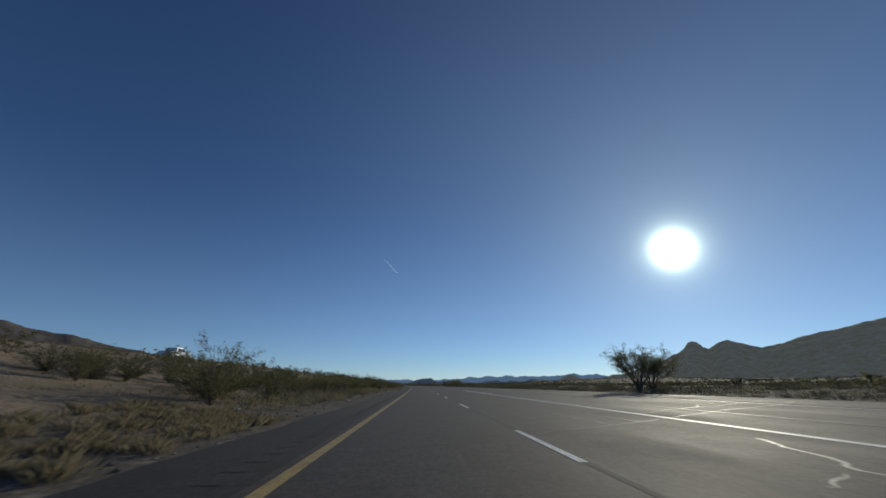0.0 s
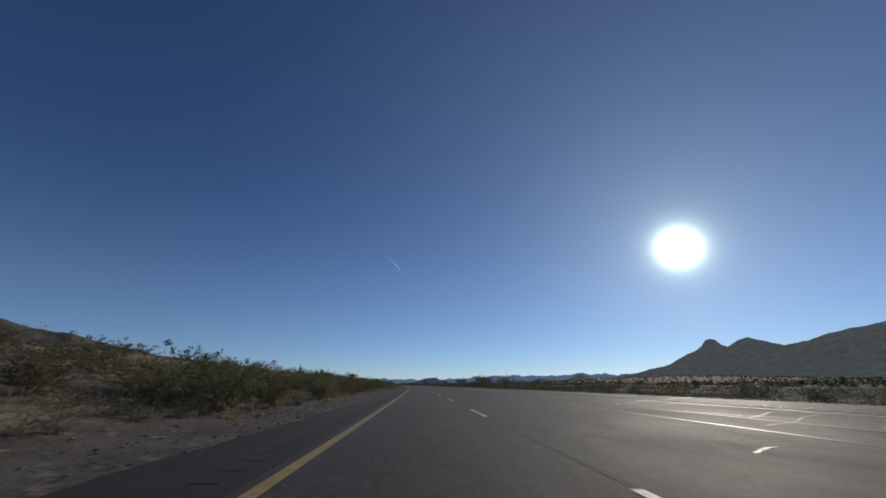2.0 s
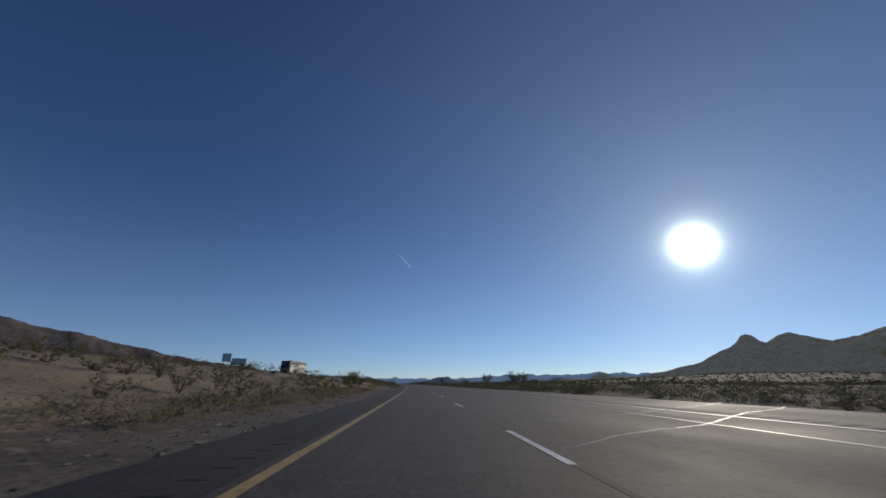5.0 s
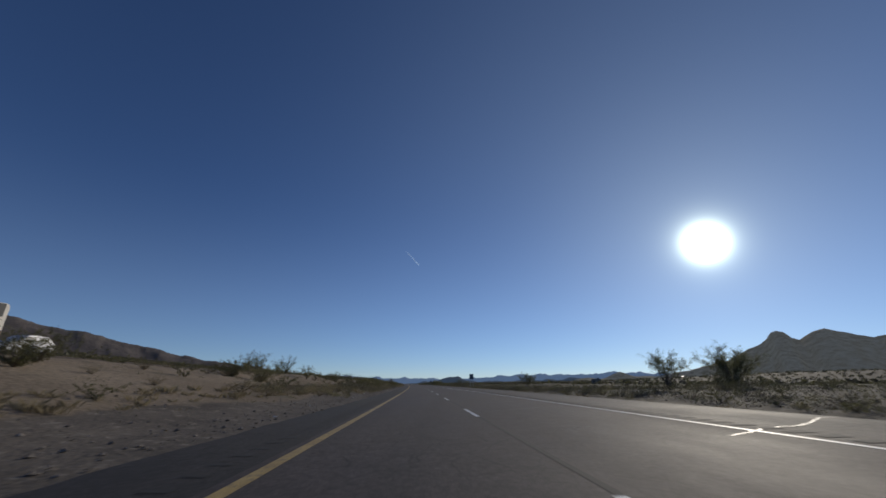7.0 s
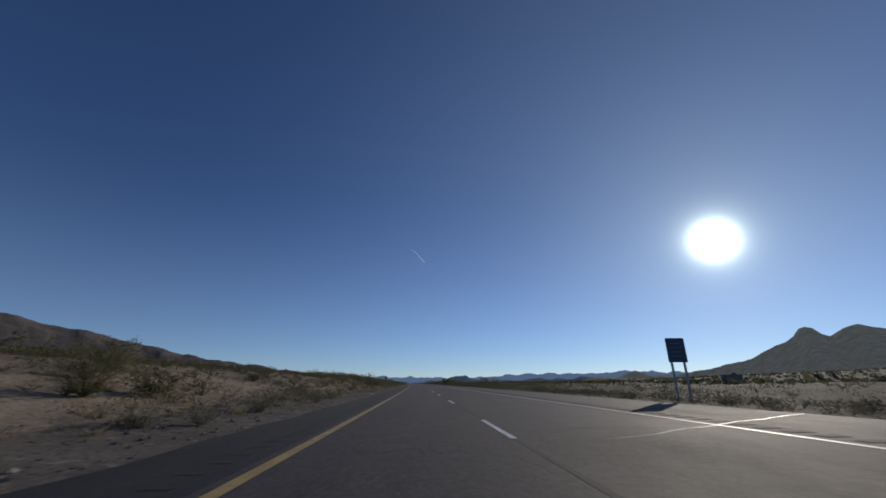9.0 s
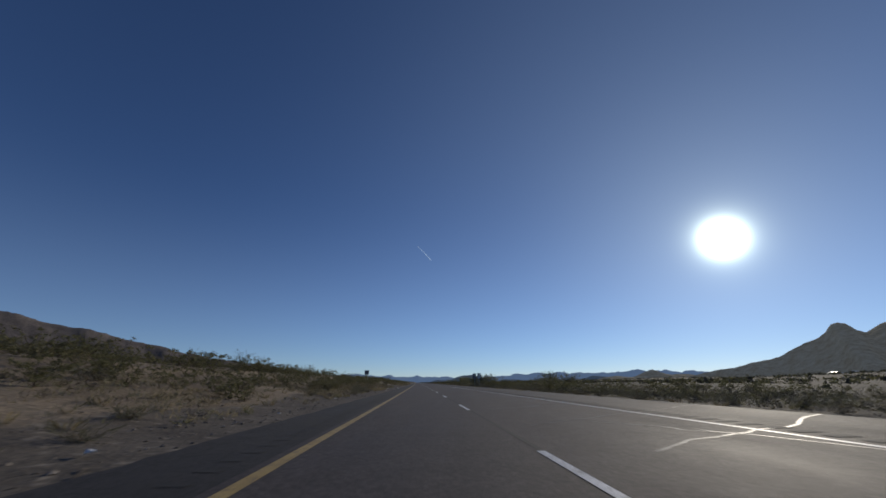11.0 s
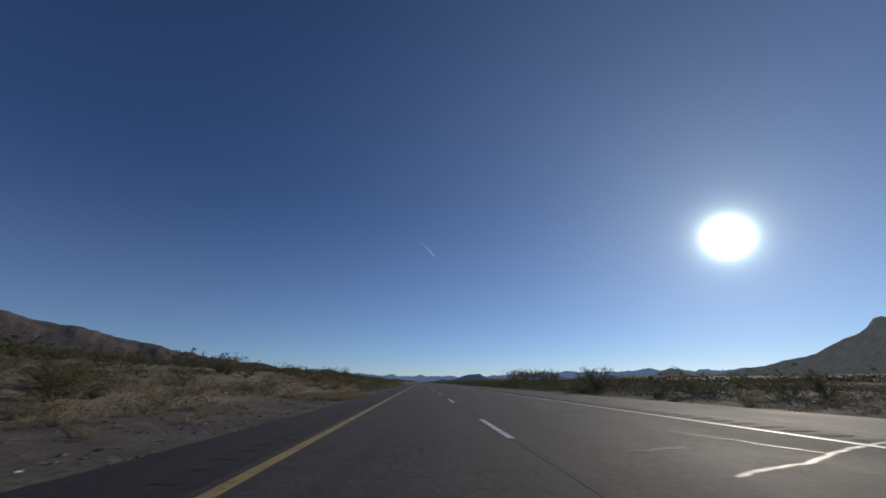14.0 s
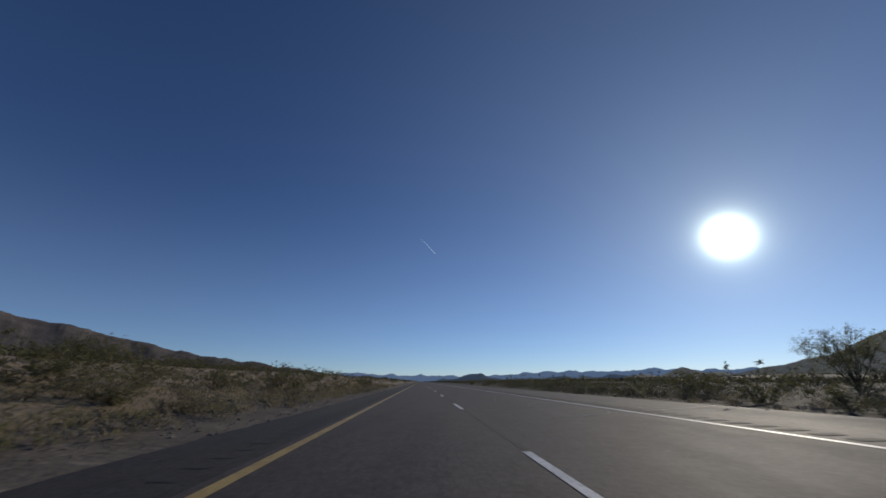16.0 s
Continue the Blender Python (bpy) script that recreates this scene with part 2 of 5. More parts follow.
M_GLASS_DARK = plain("tinted_glass", (0.012, 0.014, 0.016), 0.08, 0, 0.1, 2.0, 0.8)
M_RUBBER = plain("tyre_rubber", (0.018, 0.018, 0.018), 0.85, 0, 0.3)
M_RIM = plain("wheel_rim", (0.62, 0.62, 0.63), 0.3, 0.8, 0.1)
M_BLACK = plain("black_plastic", (0.02, 0.02, 0.021), 0.5, 0, 0.2)
M_RV_CREAM = plain("coach_cream_paint", (0.84, 0.78, 0.67), 0.3, 0, 0.06)
M_RV_TAN = plain("coach_tan_swoosh", (0.17, 0.105, 0.06), 0.3, 0, 0.1)
M_RV_DARK = plain("coach_dark_paint", (0.028, 0.028, 0.034), 0.5, 0, 0.1)
M_LIGHT = plain("lamp_glass", (0.75, 0.76, 0.78), 0.12, 0.2, 0.05)
M_LITTER = plain("white_litter", (0.75, 0.74, 0.72), 0.7, 0, 0.15)


def hazed_rock(name, colour, glow_colour, amount, grain=0.004, dark=0.7):
    """Mountains behind kilometres of air: a backdrop with its haze put in as emission."""
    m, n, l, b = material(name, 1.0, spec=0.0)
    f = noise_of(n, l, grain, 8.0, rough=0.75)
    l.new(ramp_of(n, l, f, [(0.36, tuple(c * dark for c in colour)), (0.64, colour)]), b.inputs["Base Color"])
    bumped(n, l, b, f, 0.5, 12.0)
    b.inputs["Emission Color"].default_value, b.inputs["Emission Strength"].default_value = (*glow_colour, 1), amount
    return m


# grey emission paints a veil of haze and glare over butte and cone hill
M_BUTTE = hazed_rock("butte_rock_haze", (0.44, 0.37, 0.26), (0.19, 0.19, 0.175), 0.25, 0.03, 0.2)
# the blue glow of both far ranges is painted air haze
M_FAR_BLUE = hazed_rock("far_range_haze", (0.10, 0.10, 0.11), (0.16, 0.25, 0.42), 0.45)
M_FAR_DARK = hazed_rock("middle_range_haze", (0.09, 0.085, 0.085), (0.12, 0.18, 0.28), 0.22)
# ---------- helpers for building ----------
def mesh_of(name, verts, faces, mats, smooth=False, index=None):
    me = bpy.data.meshes.new(name)
    me.from_pydata([tuple(v) for v in verts], [], [tuple(f) for f in faces])
    for m in (mats if isinstance(mats, (list, tuple)) else [mats]):
        me.materials.append(m)
    if index is not None:
        me.polygons.foreach_set("material_index", index)
    if smooth:
        me.polygons.foreach_set("use_smooth", [True] * len(me.polygons))
    me.update()
    return me


def part(name, bm, mat, parent, label="", smooth=False):
    """Links a bmesh as one mesh object under a thing or under a part."""
    me = bpy.data.meshes.new(name)
    bmesh.ops.recalc_face_normals(bm, faces=bm.faces)
    bm.to_mesh(me)
    bm.free()
    me.materials.append(mat)
    if smooth:
        me.polygons.foreach_set("use_smooth", [True] * len(me.polygons))
    ob = new(name, me)
    ob.parent = parent
    if label:
        tagged(ob, label)
    return ob


def thing(name, label, category, m=None, group="", kind=""):
    e = new(name)
    e.empty_display_size = 0.3
    if m is not None:
        e.matrix_basis = m
    return tagged(e, label, category, group, kind)


def box(size, at=(0, 0, 0), bevel=0.0, segments=2, turn=None):
    bm = bmesh.new()
    bmesh.ops.create_cube(bm, size=1.0, matrix=Matrix.Translation(at) @ (turn or Matrix()) @ Matrix.Diagonal((*size, 1)))
    if bevel:
        bmesh.ops.bevel(bm, geom=list(bm.edges), offset=bevel, segments=segments, affect="EDGES", profile=0.6)
    return bm


def tube(r1, r2, length, at=(0, 0, 0), turn=None, sides=16, bevel=0.0):
    bm = bmesh.new()
    bmesh.ops.create_cone(bm, cap_ends=True, segments=sides, radius1=r1, radius2=r2, depth=length, matrix=Matrix.Translation(at) @ (turn or Matrix()))
    if bevel:
        bmesh.ops.bevel(bm, geom=[e for e in bm.edges if len(e.link_faces) == 2 and e.calc_face_angle(0) > 0.8], offset=bevel, segments=2, affect="EDGES")
    return bm


def merged(*bms):
    first = bms[0]
    for other in bms[1:]:
        me = bpy.data.meshes.new("tmp")
        other.to_mesh(me)
        other.free()
        first.from_mesh(me)
        bpy.data.meshes.remove(me)
    return first


def outline(points, depth, axis="y", at=(0, 0, 0), bevel=0.0):
    """A closed outline in two axes, thickened along the third."""
    bm = bmesh.new()
    place3 = {"y": lambda a, b: (a, 0, b), "x": lambda a, b: (0, a, b), "z": lambda a, b: (a, b, 0)}[axis]
    push = {"y": (0, depth, 0), "x": (depth, 0, 0), "z": (0, 0, depth)}[axis]
    f = bm.faces.new([bm.verts.new(Vector(place3(a, b)) + Vector(at)) for a, b in points])
    ext = bmesh.ops.extrude_face_region(bm, geom=[f])
    bmesh.ops.translate(bm, vec=push, verts=[v for v in ext["geom"] if isinstance(v, bmesh.types.BMVert)])
    bmesh.ops.recalc_face_normals(bm, faces=bm.faces)
    if bevel:
        bmesh.ops.bevel(bm, geom=[e for e in bm.edges if e.calc_face_angle(0) > 0.5], offset=bevel, segments=2, affect="EDGES")
    return bm


# ---------- the land ----------
YELLOW_D, DASH_D, WHITE_D = -1.86, 1.71, 6.3
DASH_FROM = 5.4
LEFT_EDGE, RIGHT_EDGE = -3.75, 10.2
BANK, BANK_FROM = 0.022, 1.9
LAND_D = [-3200, -1200, -500, -200, -90, -48, -43, -27, -21, -12, -8, -5.5, -3.9, 10.3, 11.2, 14, 24, 60, 160, 500, 1200, 3200]
LAND_Z = [34, 14, 10, 7.6, 5.6, 4.2, 3.85, 3.72, 2.6, 0.98, 0.30, 0.02, -0.05, -0.05, -0.12, -0.05, 0.12, 0.45, 0.9, 1.4, 3, 8]
# the fans that rise to the hills on both sides: metres off the road, and height gained
FAN_WEST = ([48, 90, 200, 500, 1200, 3200], [0, 2.6, 10, 31, 80, 110])
FAN_EAST = ([60, 160, 300, 500, 1200, 3200], [0, 0.5, 2.6, 5.0, 12, 40])


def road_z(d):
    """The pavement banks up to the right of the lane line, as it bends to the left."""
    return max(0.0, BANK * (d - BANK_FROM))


def widening(y):
    """The ramp that joins on the right: how far the outer edge line stands off its later place."""
    return float(np.interp(y, [-60, 20, 60, 95, 140, 185, 235, 272], [8.0, 6.6, 5.4, 4.4, 3.4, 2.3, 0.8, 0.0]))


def dash_d(y):
    """Place of the lane line; the lane narrows a little further on."""
    return float(np.interp(y, [250, 600], [DASH_D, DASH_D - 0.13]))


def far_road_z(y):
    """Height of the opposite carriageway."""
    return float(np.interp(y, [100, 270, 330, 450, 520, 600, 700], [3.95, 3.15, 2.8, 2.95, 2.95, 2.75, 2.4]))


def land_z(d, y):
    """Height of the ground d metres right of the lane at y."""
    lift = 0.0
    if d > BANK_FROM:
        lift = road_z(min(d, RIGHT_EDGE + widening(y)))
    if d > 8:
        d = max(8.0, d - widening(y))
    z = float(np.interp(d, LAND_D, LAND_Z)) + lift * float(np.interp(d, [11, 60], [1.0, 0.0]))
    if d < -48:
        z += float(np.interp(-d, *FAN_WEST)) * float(np.interp(y, [600, 1900], [1.0, 0.15]))
    if d > 60:
        z += float(np.interp(d, *FAN_EAST))
    off = max(0.0, (-4.5 - d) if d < 0 else (d - 11.0))
    if off <= 0:
        return z
    # a level crossing place in the bank
    if d < 0:
        k = math.exp(-((y - 534) / 15.0) ** 4)
        z = z * (1 - 0.55 * k * min(1.0, max(0.0, (27 + d) / 6)))
    if d < -18:
        z -= (3.95 - far_road_z(y)) * min(1.0, (-18 - d) / 8.0)
    if -44 < d < -26.5:
        return z
    k = min(1.0, off / 12.0) * (0.35 if -60 < d < -17 else 1.0)
    p = Vector((d * 0.05, y * 0.035, 3.3))
    z += k * 0.7 * noise.noise(p) + k * 0.26 * noise.noise(p * 4.1) + min(1.0, off / 3.0) * 0.07 * noise.noise(Vector((d * 0.9, y * 0.7, 1.0)))
    if off > 60:
        z += min(1.0, (off - 60) / 300) * 8.0 * noise.noise(Vector((d * 0.004, y * 0.004, 7.0)))
    return z


def on_land(d, y, lift=0.0):
    return Vector((road_x(y) + d, y, land_z(d, y) + lift))


def steps(*spans):
    out = []
    for a, b, s in spans:
        out += list(np.arange(a, b, s))
    return out + [spans[-1][1]]


land_d = steps((-3200, -400, 200), (-400, -100, 30), (-100, -48, 6), (-48, -26, 3), (-26, -12, 1.2), (-12, -3.9, 0.5)) \
    + steps((-3.6, 10.0, 3.4), (10.3, 16, 0.8), (16, 40, 2.0), (40, 120, 8), (120, 500, 40), (500, 3200, 270))
land_y = steps((-500, -40, 30), (-40, 720, 1.6), (720, 1200, 8), (1200, 4400, 160))
rows_n, cols_n = len(land_y), len(land_d)
verts = []
for y in land_y:
    x0, w = road_x(y), widening(y)
    verts += [(x0 + d + (w if d > 10.2 else 0), y, land_z(d + (w if d > 10.2 else 0), y)) for d in land_d]
faces = [(r * cols_n + c, r * cols_n + c + 1, (r + 1) * cols_n + c + 1, (r + 1) * cols_n + c) for r in range(rows_n - 1) for c in range(cols_n - 1)]
verge = [(-7.0 + 1.6 * noise.noise(Vector((y * 0.08, 0, 9))), 11.2 + 0.6 * noise.noise(Vector((y * 0.08, 5, 9)))) for y in land_y]
ground = tagged(new("ground", mesh_of("ground", verts, faces, M_GROUND, True)), "sandy tan desert ground with grey gravel verges", "ground", kind="structure")
weights = {"gravel": [], "stony": []}
for r, y in enumerate(land_y):
    inner, outside = verge[r]
    inner -= 13 * math.exp(-((y - 529) / 17.0) ** 4)      # the crossing place
    for d in land_d:
        weights["gravel"].append(min(1.0, max(0.0, 0.5 + (d - inner) / 2.4)) * min(1.0, max(0.0, 0.5 + (outside - d) / 2.0)))
        weights["stony"].append(min(1.0, max(0.0, d / 8.0)))
for layer, values in weights.items():
    ground.data.attributes.new(layer, "FLOAT", "POINT").data.foreach_set("value", values)


def strip(d0, d1, z, y0, y1, step=6.0, thick=0.0):
    """A band along the road; d0 and d1 are numbers or follow y. It is creased where the bank begins."""
    ys = steps((y0, y1, step))
    v, f = [], []
    for y in ys:
        x = road_x(y)
        h = z(y) if callable(z) else z
        a, b = (d0(y) if callable(d0) else d0), (d1(y) if callable(d1) else d1)
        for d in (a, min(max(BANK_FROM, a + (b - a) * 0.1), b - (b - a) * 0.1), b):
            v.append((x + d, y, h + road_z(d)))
    for i in range(len(ys) - 1):
        f += [(3 * i + k, 3 * i + k + 1, 3 * i + k + 4, 3 * i + k + 3) for k in (0, 1)]
    if thick:
        n = len(v)
        v += [(a, b, c - thick) for a, b, c in v]
        for i in range(len(ys) - 1):
            f += [(3 * i, 3 * i + 3, n + 3 * i + 3, n + 3 * i), (3 * i + 2, n + 3 * i + 2, n + 3 * i + 5, 3 * i + 5)]
    return v, f


def band(name, d0, d1, z, y0, y1, mat, parent=None, thick=0.0, label="", category="", kind="", step=6.0):
    v, f = strip(d0, d1, z, y0, y1, step, thick)
    ob = new(name, mesh_of(name, v, f, mat))
    ob.parent = parent
    return tagged(ob, label, category, "", kind)


def outer(extra):
    return lambda y: WHITE_D + widening(y) + extra


def ragged(base, amp, seed):
    return lambda y: base + amp * noise.noise(Vector((y * 0.45, seed, 0))) + 0.5 * amp * noise.noise(Vector((y * 1.9, seed, 4)))


road = band("road", YELLOW_D - 0.22, WHITE_D + 0.15, 0.0, -60, 2400, M_ASPHALT, None, 0.12, "worn grey asphalt road with two lanes", "road", "structure")
shoulder_r = band("road_shoulder", WHITE_D + 0.15, outer(3.9), -0.004, -60, 2400, M_SHOULDER, None, 0.12, "wide cracked grey asphalt shoulder and joining ramp", "shoulder", "structure")
shoulder_l = band("road_shoulder", ragged(LEFT_EDGE, 0.16, 2), YELLOW_D - 0.22, -0.004, -60, 1200, M_DARKSIDE, None, 0.12, "narrow dark asphalt shoulder beside the yellow line", "shoulder", "structure", step=0.5)
band("yellow_edge_line", YELLOW_D - 0.085, YELLOW_D + 0.085, 0.005, -60, 2000, M_YELLOW, road)
band("white_edge_line", outer(-0.07), outer(0.07), 0.005, -60, 2000, M_WHITE, road)
band("gore_line", WHITE_D - 0.1, WHITE_D + 0.1, 0.005, -60, 58, M_WHITE, road)
band("gore_line", WHITE_D + 0.5, WHITE_D + 0.68, 0.005, 40, 66, M_WHITE, road)
band("lane_joint", lambda y: dash_d(y) - 0.02, lambda y: dash_d(y) + 0.085, 0.0025, -60, 900, M_GROOVE, road)
dash_y = DASH_FROM - 4 * 12.19
while dash_y < 1100:
    band("lane_dash", lambda y: dash_d(y) - 0.065, lambda y: dash_d(y) + 0.065, 0.006, dash_y, dash_y + 3.6, M_WHITE, road, step=3.6)
    dash_y += 12.19

# the other carriageway, up on the left
band("road_opposite", -43.0, -28.0, far_road_z, -200, 1500, M_ASPHALT, None, 0.25, "grey asphalt of the opposite carriageway", "road", "structure")

# ---------- mountains ----------
def peaks_mesh(name, x0, x1, y0, y1, nx, ny, bumps, rough_amp, rough_scale, mat, label, base=-30.0, seed=0.0):
    """A massif: tops (x, y, height, radius, sharpness) joined by the highest, broken by rock relief."""
    v = []
    for j in range(ny + 1):
        for i in range(nx + 1):
            x, y = x0 + (x1 - x0) * i / nx, y0 + (y1 - y0) * j / ny
            z = 0.0
            for bx, by, h, r, sharp in bumps:
                q = math.hypot(x - bx, y - by) / r
                z = (z ** 5 + (h * math.exp(-q ** sharp)) ** 5) ** 0.2
            e = min(1.0, 5 * min(i / nx, 1 - i / nx), 5 * min(j / ny, 1 - j / ny))
            p = Vector((x * rough_scale, y * rough_scale, seed))
            r = noise.fractal(p, 1.0, 2.1, 6) * rough_amp * min(1.0, z / 60 + 0.1)
            v.append((x, y, base + (z - base + r) * e))
    f = [(j * (nx + 1) + i, j * (nx + 1) + i + 1, (j + 1) * (nx + 1) + i + 1, (j + 1) * (nx + 1) + i) for j in range(ny) for i in range(nx)]
    return tagged(new(name, mesh_of(name, v, f, mat, False)), label, "mountain", kind="structure")


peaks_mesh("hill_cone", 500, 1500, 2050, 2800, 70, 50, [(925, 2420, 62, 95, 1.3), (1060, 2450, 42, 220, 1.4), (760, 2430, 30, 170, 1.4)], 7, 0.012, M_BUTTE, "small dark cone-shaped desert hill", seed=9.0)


def ridge(name, radius, depth, profile, step_deg, amp, mat, label, seed, rows=9, cx=-15.0, cy=400.0, slope=1.25, grain=0.004, even=0.0):
    """A range along an arc, its crest given as bearing and rise in degrees."""
    pa, pe = [p[0] for p in profile], [p[1] for p in profile]
    az = np.arange(pa[0], pa[-1] + 1e-6, step_deg)
    v, f = [], []
    for a in az:
        top = radius * math.tan(radians(float(np.interp(a, pa, pe))))
        for r in range(rows):
            u = r / (rows - 1) * 2 - 1
            rr = radius + u * depth * (max(0.12, min(1.0, top / even)) if even else 1.0)
            x, y = cx + rr * math.sin(radians(a)), cy + rr * math.cos(radians(a))
            n1 = noise.fractal(Vector((x * grain, y * grain, seed)), 1.0, 2.1, 6)
            shape = max(0.0, (1 - abs(u)) ** slope if slope < 1 else 1 - abs(u) ** slope)
            v.append((x, y, -25 + (top + 25) * shape + n1 * amp * shape))
    for i in range(len(az) - 1):
        for r in range(rows - 1):
            f.append((i * rows + r, i * rows + r + 1, (i + 1) * rows + r + 1, (i + 1) * rows + r))
    return tagged(new(name, mesh_of(name, v, f, mat, True)), label, "mountain", kind="structure")


ridge("hills_west", 3500, 700, [(-75, 9.2), (-60, 8.1), (-52, 6.85), (-47.5, 5.75), (-45, 5.45), (-41.4, 4.55), (-39.7, 4.2), (-37.6, 3.95), (-35.5, 3.45), (-33.4, 3.1), (-30, 2.6), (-27.4, 2.2), (-23.5, 1.6), (-18, 1.0), (-13, 0.4), (-10, -0.2)],
      0.12, 22, M_HILL_DARK, "brown rocky desert hills", 5.0, 25, grain=0.0055)
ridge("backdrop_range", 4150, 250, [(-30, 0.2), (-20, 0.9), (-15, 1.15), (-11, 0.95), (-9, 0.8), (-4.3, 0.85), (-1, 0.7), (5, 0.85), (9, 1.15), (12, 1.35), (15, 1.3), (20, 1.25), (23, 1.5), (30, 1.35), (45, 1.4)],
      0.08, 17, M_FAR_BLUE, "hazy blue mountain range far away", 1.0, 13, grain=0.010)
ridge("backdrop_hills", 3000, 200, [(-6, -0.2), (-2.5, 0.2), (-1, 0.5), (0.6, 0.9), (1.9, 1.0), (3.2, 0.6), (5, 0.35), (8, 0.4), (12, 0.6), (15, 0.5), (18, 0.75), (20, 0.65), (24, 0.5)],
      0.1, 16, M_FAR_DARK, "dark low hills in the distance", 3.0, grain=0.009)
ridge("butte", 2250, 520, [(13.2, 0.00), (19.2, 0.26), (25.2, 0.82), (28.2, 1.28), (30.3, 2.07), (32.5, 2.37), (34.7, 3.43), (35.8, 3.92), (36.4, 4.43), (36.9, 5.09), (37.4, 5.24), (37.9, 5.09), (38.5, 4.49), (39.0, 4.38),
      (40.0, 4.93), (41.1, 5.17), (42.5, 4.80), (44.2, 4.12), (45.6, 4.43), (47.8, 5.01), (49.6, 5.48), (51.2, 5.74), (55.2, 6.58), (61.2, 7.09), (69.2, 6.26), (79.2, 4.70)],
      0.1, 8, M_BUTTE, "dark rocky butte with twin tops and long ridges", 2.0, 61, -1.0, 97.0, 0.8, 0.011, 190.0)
# ---------- plants ----------
def sticks_mesh(name, paths, mat, sides=3):
    """Tapered stems along polylines of (point, radius)."""
    v, f = [], []
    for path in paths:
        if len(path) == 2:
            (p, r), (q, t) = path
            b = len(v)
            v += [(p[0] - r, p[1], p[2]), (p[0] + r, p[1], p[2]), (q[0], q[1] + t, q[2])]
            f.append((b, b + 1, b + 2))
            continue
        for k, (p, r) in enumerate(path):
            for s in range(sides):
                a = 2 * math.pi * s / sides
                v.append((p[0] + r * math.cos(a), p[1] + r * math.sin(a), p[2]))
            if k:
                b = len(v) - 2 * sides
                for s in range(sides):
                    t = (s + 1) % sides
                    f.append((b + s, b + t, b + sides + t, b + sides + s))
    return mesh_of(name, v, f, mat)


def leaves_mesh(name, centres, size, rg, mat, long=1.6):
    """Small pointed leaf clumps, each one triangle, turned at random."""
    n = len(centres)
    c = np.array(centres)
    a = rg.normal(size=(n, 3))
    a /= np.linalg.norm(a, axis=1)[:, None]
    b = np.cross(a, rg.normal(size=(n, 3)))
    b /= np.linalg.norm(b, axis=1)[:, None]
    s = size * rg.uniform(0.6, 1.4, size=(n, 1))
    v = np.concatenate([c - b * s * 0.36, c + b * s * 0.36, c + a * s * long], axis=1).reshape(-1, 3)
    v[:, 2] = np.maximum(v[:, 2], 0.02)
    f = np.arange(3 * n).reshape(-1, 3)
    return mesh_of(name, v.tolist(), f.tolist(), mat)


def grow(seed, height, spread, stems, twigs, per_twig, leaf, stem_r, low=0.15, droop=0.0, straight=0.35, bends=4):
    """Stems fan out from the base, split into twigs and end in leaf tufts."""
    rg = np.random.default_rng(seed)
    paths, tufts = [], []
    for i in range(stems):
        az = 2 * math.pi * (i + rg.uniform(-0.4, 0.4)) / stems * 2.618
        lean = rg.uniform(0.1, 1.0) ** 0.7 * spread
        h = height * rg.uniform(0.65, 1.0) * (1 - 0.32 * (lean / spread) ** 2)
        pts = []
        for k in range(bends + 1):
            u = k / bends
            r = lean * (straight * u + (1 - straight) * u ** 1.6)
            pts.append(np.array([r * math.cos(az), r * math.sin(az), h * (u - droop * u * u * 0.5)]) + rg.normal(0, 0.03 * height * u, 3))
        paths.append([(p, stem_r * (1 - 0.8 * k / bends)) for k, p in enumerate(pts)])
        for j in range(twigs):
            u = rg.uniform(low, 1.0)
            k = min(bends - 1, int(u * bends))
            p = pts[k] + (pts[k + 1] - pts[k]) * (u * bends - k)
            way = rg.normal(0, 1, 3) * np.array([1, 1, 0.5]) + np.array([math.cos(az), math.sin(az), 0.9])
            way /= np.linalg.norm(way)
            ln = height * rg.uniform(0.10, 0.26)
            q = p + way * ln
            paths.append([(p, stem_r * 0.35), (q, stem_r * 0.12)])
            for m in range(per_twig):
                w = rg.uniform(0.25, 1.05)
                tufts.append(p + (q - p) * w + rg.normal(0, 0.021 * height, 3))
    return rg, paths, tufts


def plant(name, label, category, group, seed, height, spread, stems, twigs, per_twig, leaf, stem_r, leaf_mat, parts=("wood", "foliage"), **kw):
    rg, paths, tufts = grow(seed, height, spread, stems, twigs, per_twig, leaf, stem_r, **kw)
    t = thing(name, label, category, None, group)
    a = new(parts[0], sticks_mesh(parts[0], paths, M_STEM))
    b = new(parts[1], leaves_mesh(parts[1], tufts, leaf, rg, leaf_mat))
    a.parent = b.parent = t
    return t


LABEL_CREO = "olive green creosote bush with thin stems on sandy ground"
creosotes = [plant("creosote_bush", LABEL_CREO, "bush", "creosote bushes", 20 + i, 1.0, 0.80 + 0.08 * (i % 3), 24, 7, 26, 0.020, 0.009, M_LEAF, low=0.06, bends=2) for i in range(6)]
tall_creosotes = [plant("creosote_bush", "tall creosote bush with open feathery branch tips", "bush", "creosote bushes", 40 + i, 1.0, 0.6, 18, 8, 26, 0.016, 0.009, M_LEAF, low=0.12, bends=3) for i in range(4)]
far_creosotes = [plant("creosote_bush", "dark green creosote bush farther off in the scrub", "bush", "creosote bushes", 60 + i, 1.0, 0.95, 10, 3, 18, 0.040, 0.010, M_LEAF, low=0.03, bends=2) for i in range(5)]
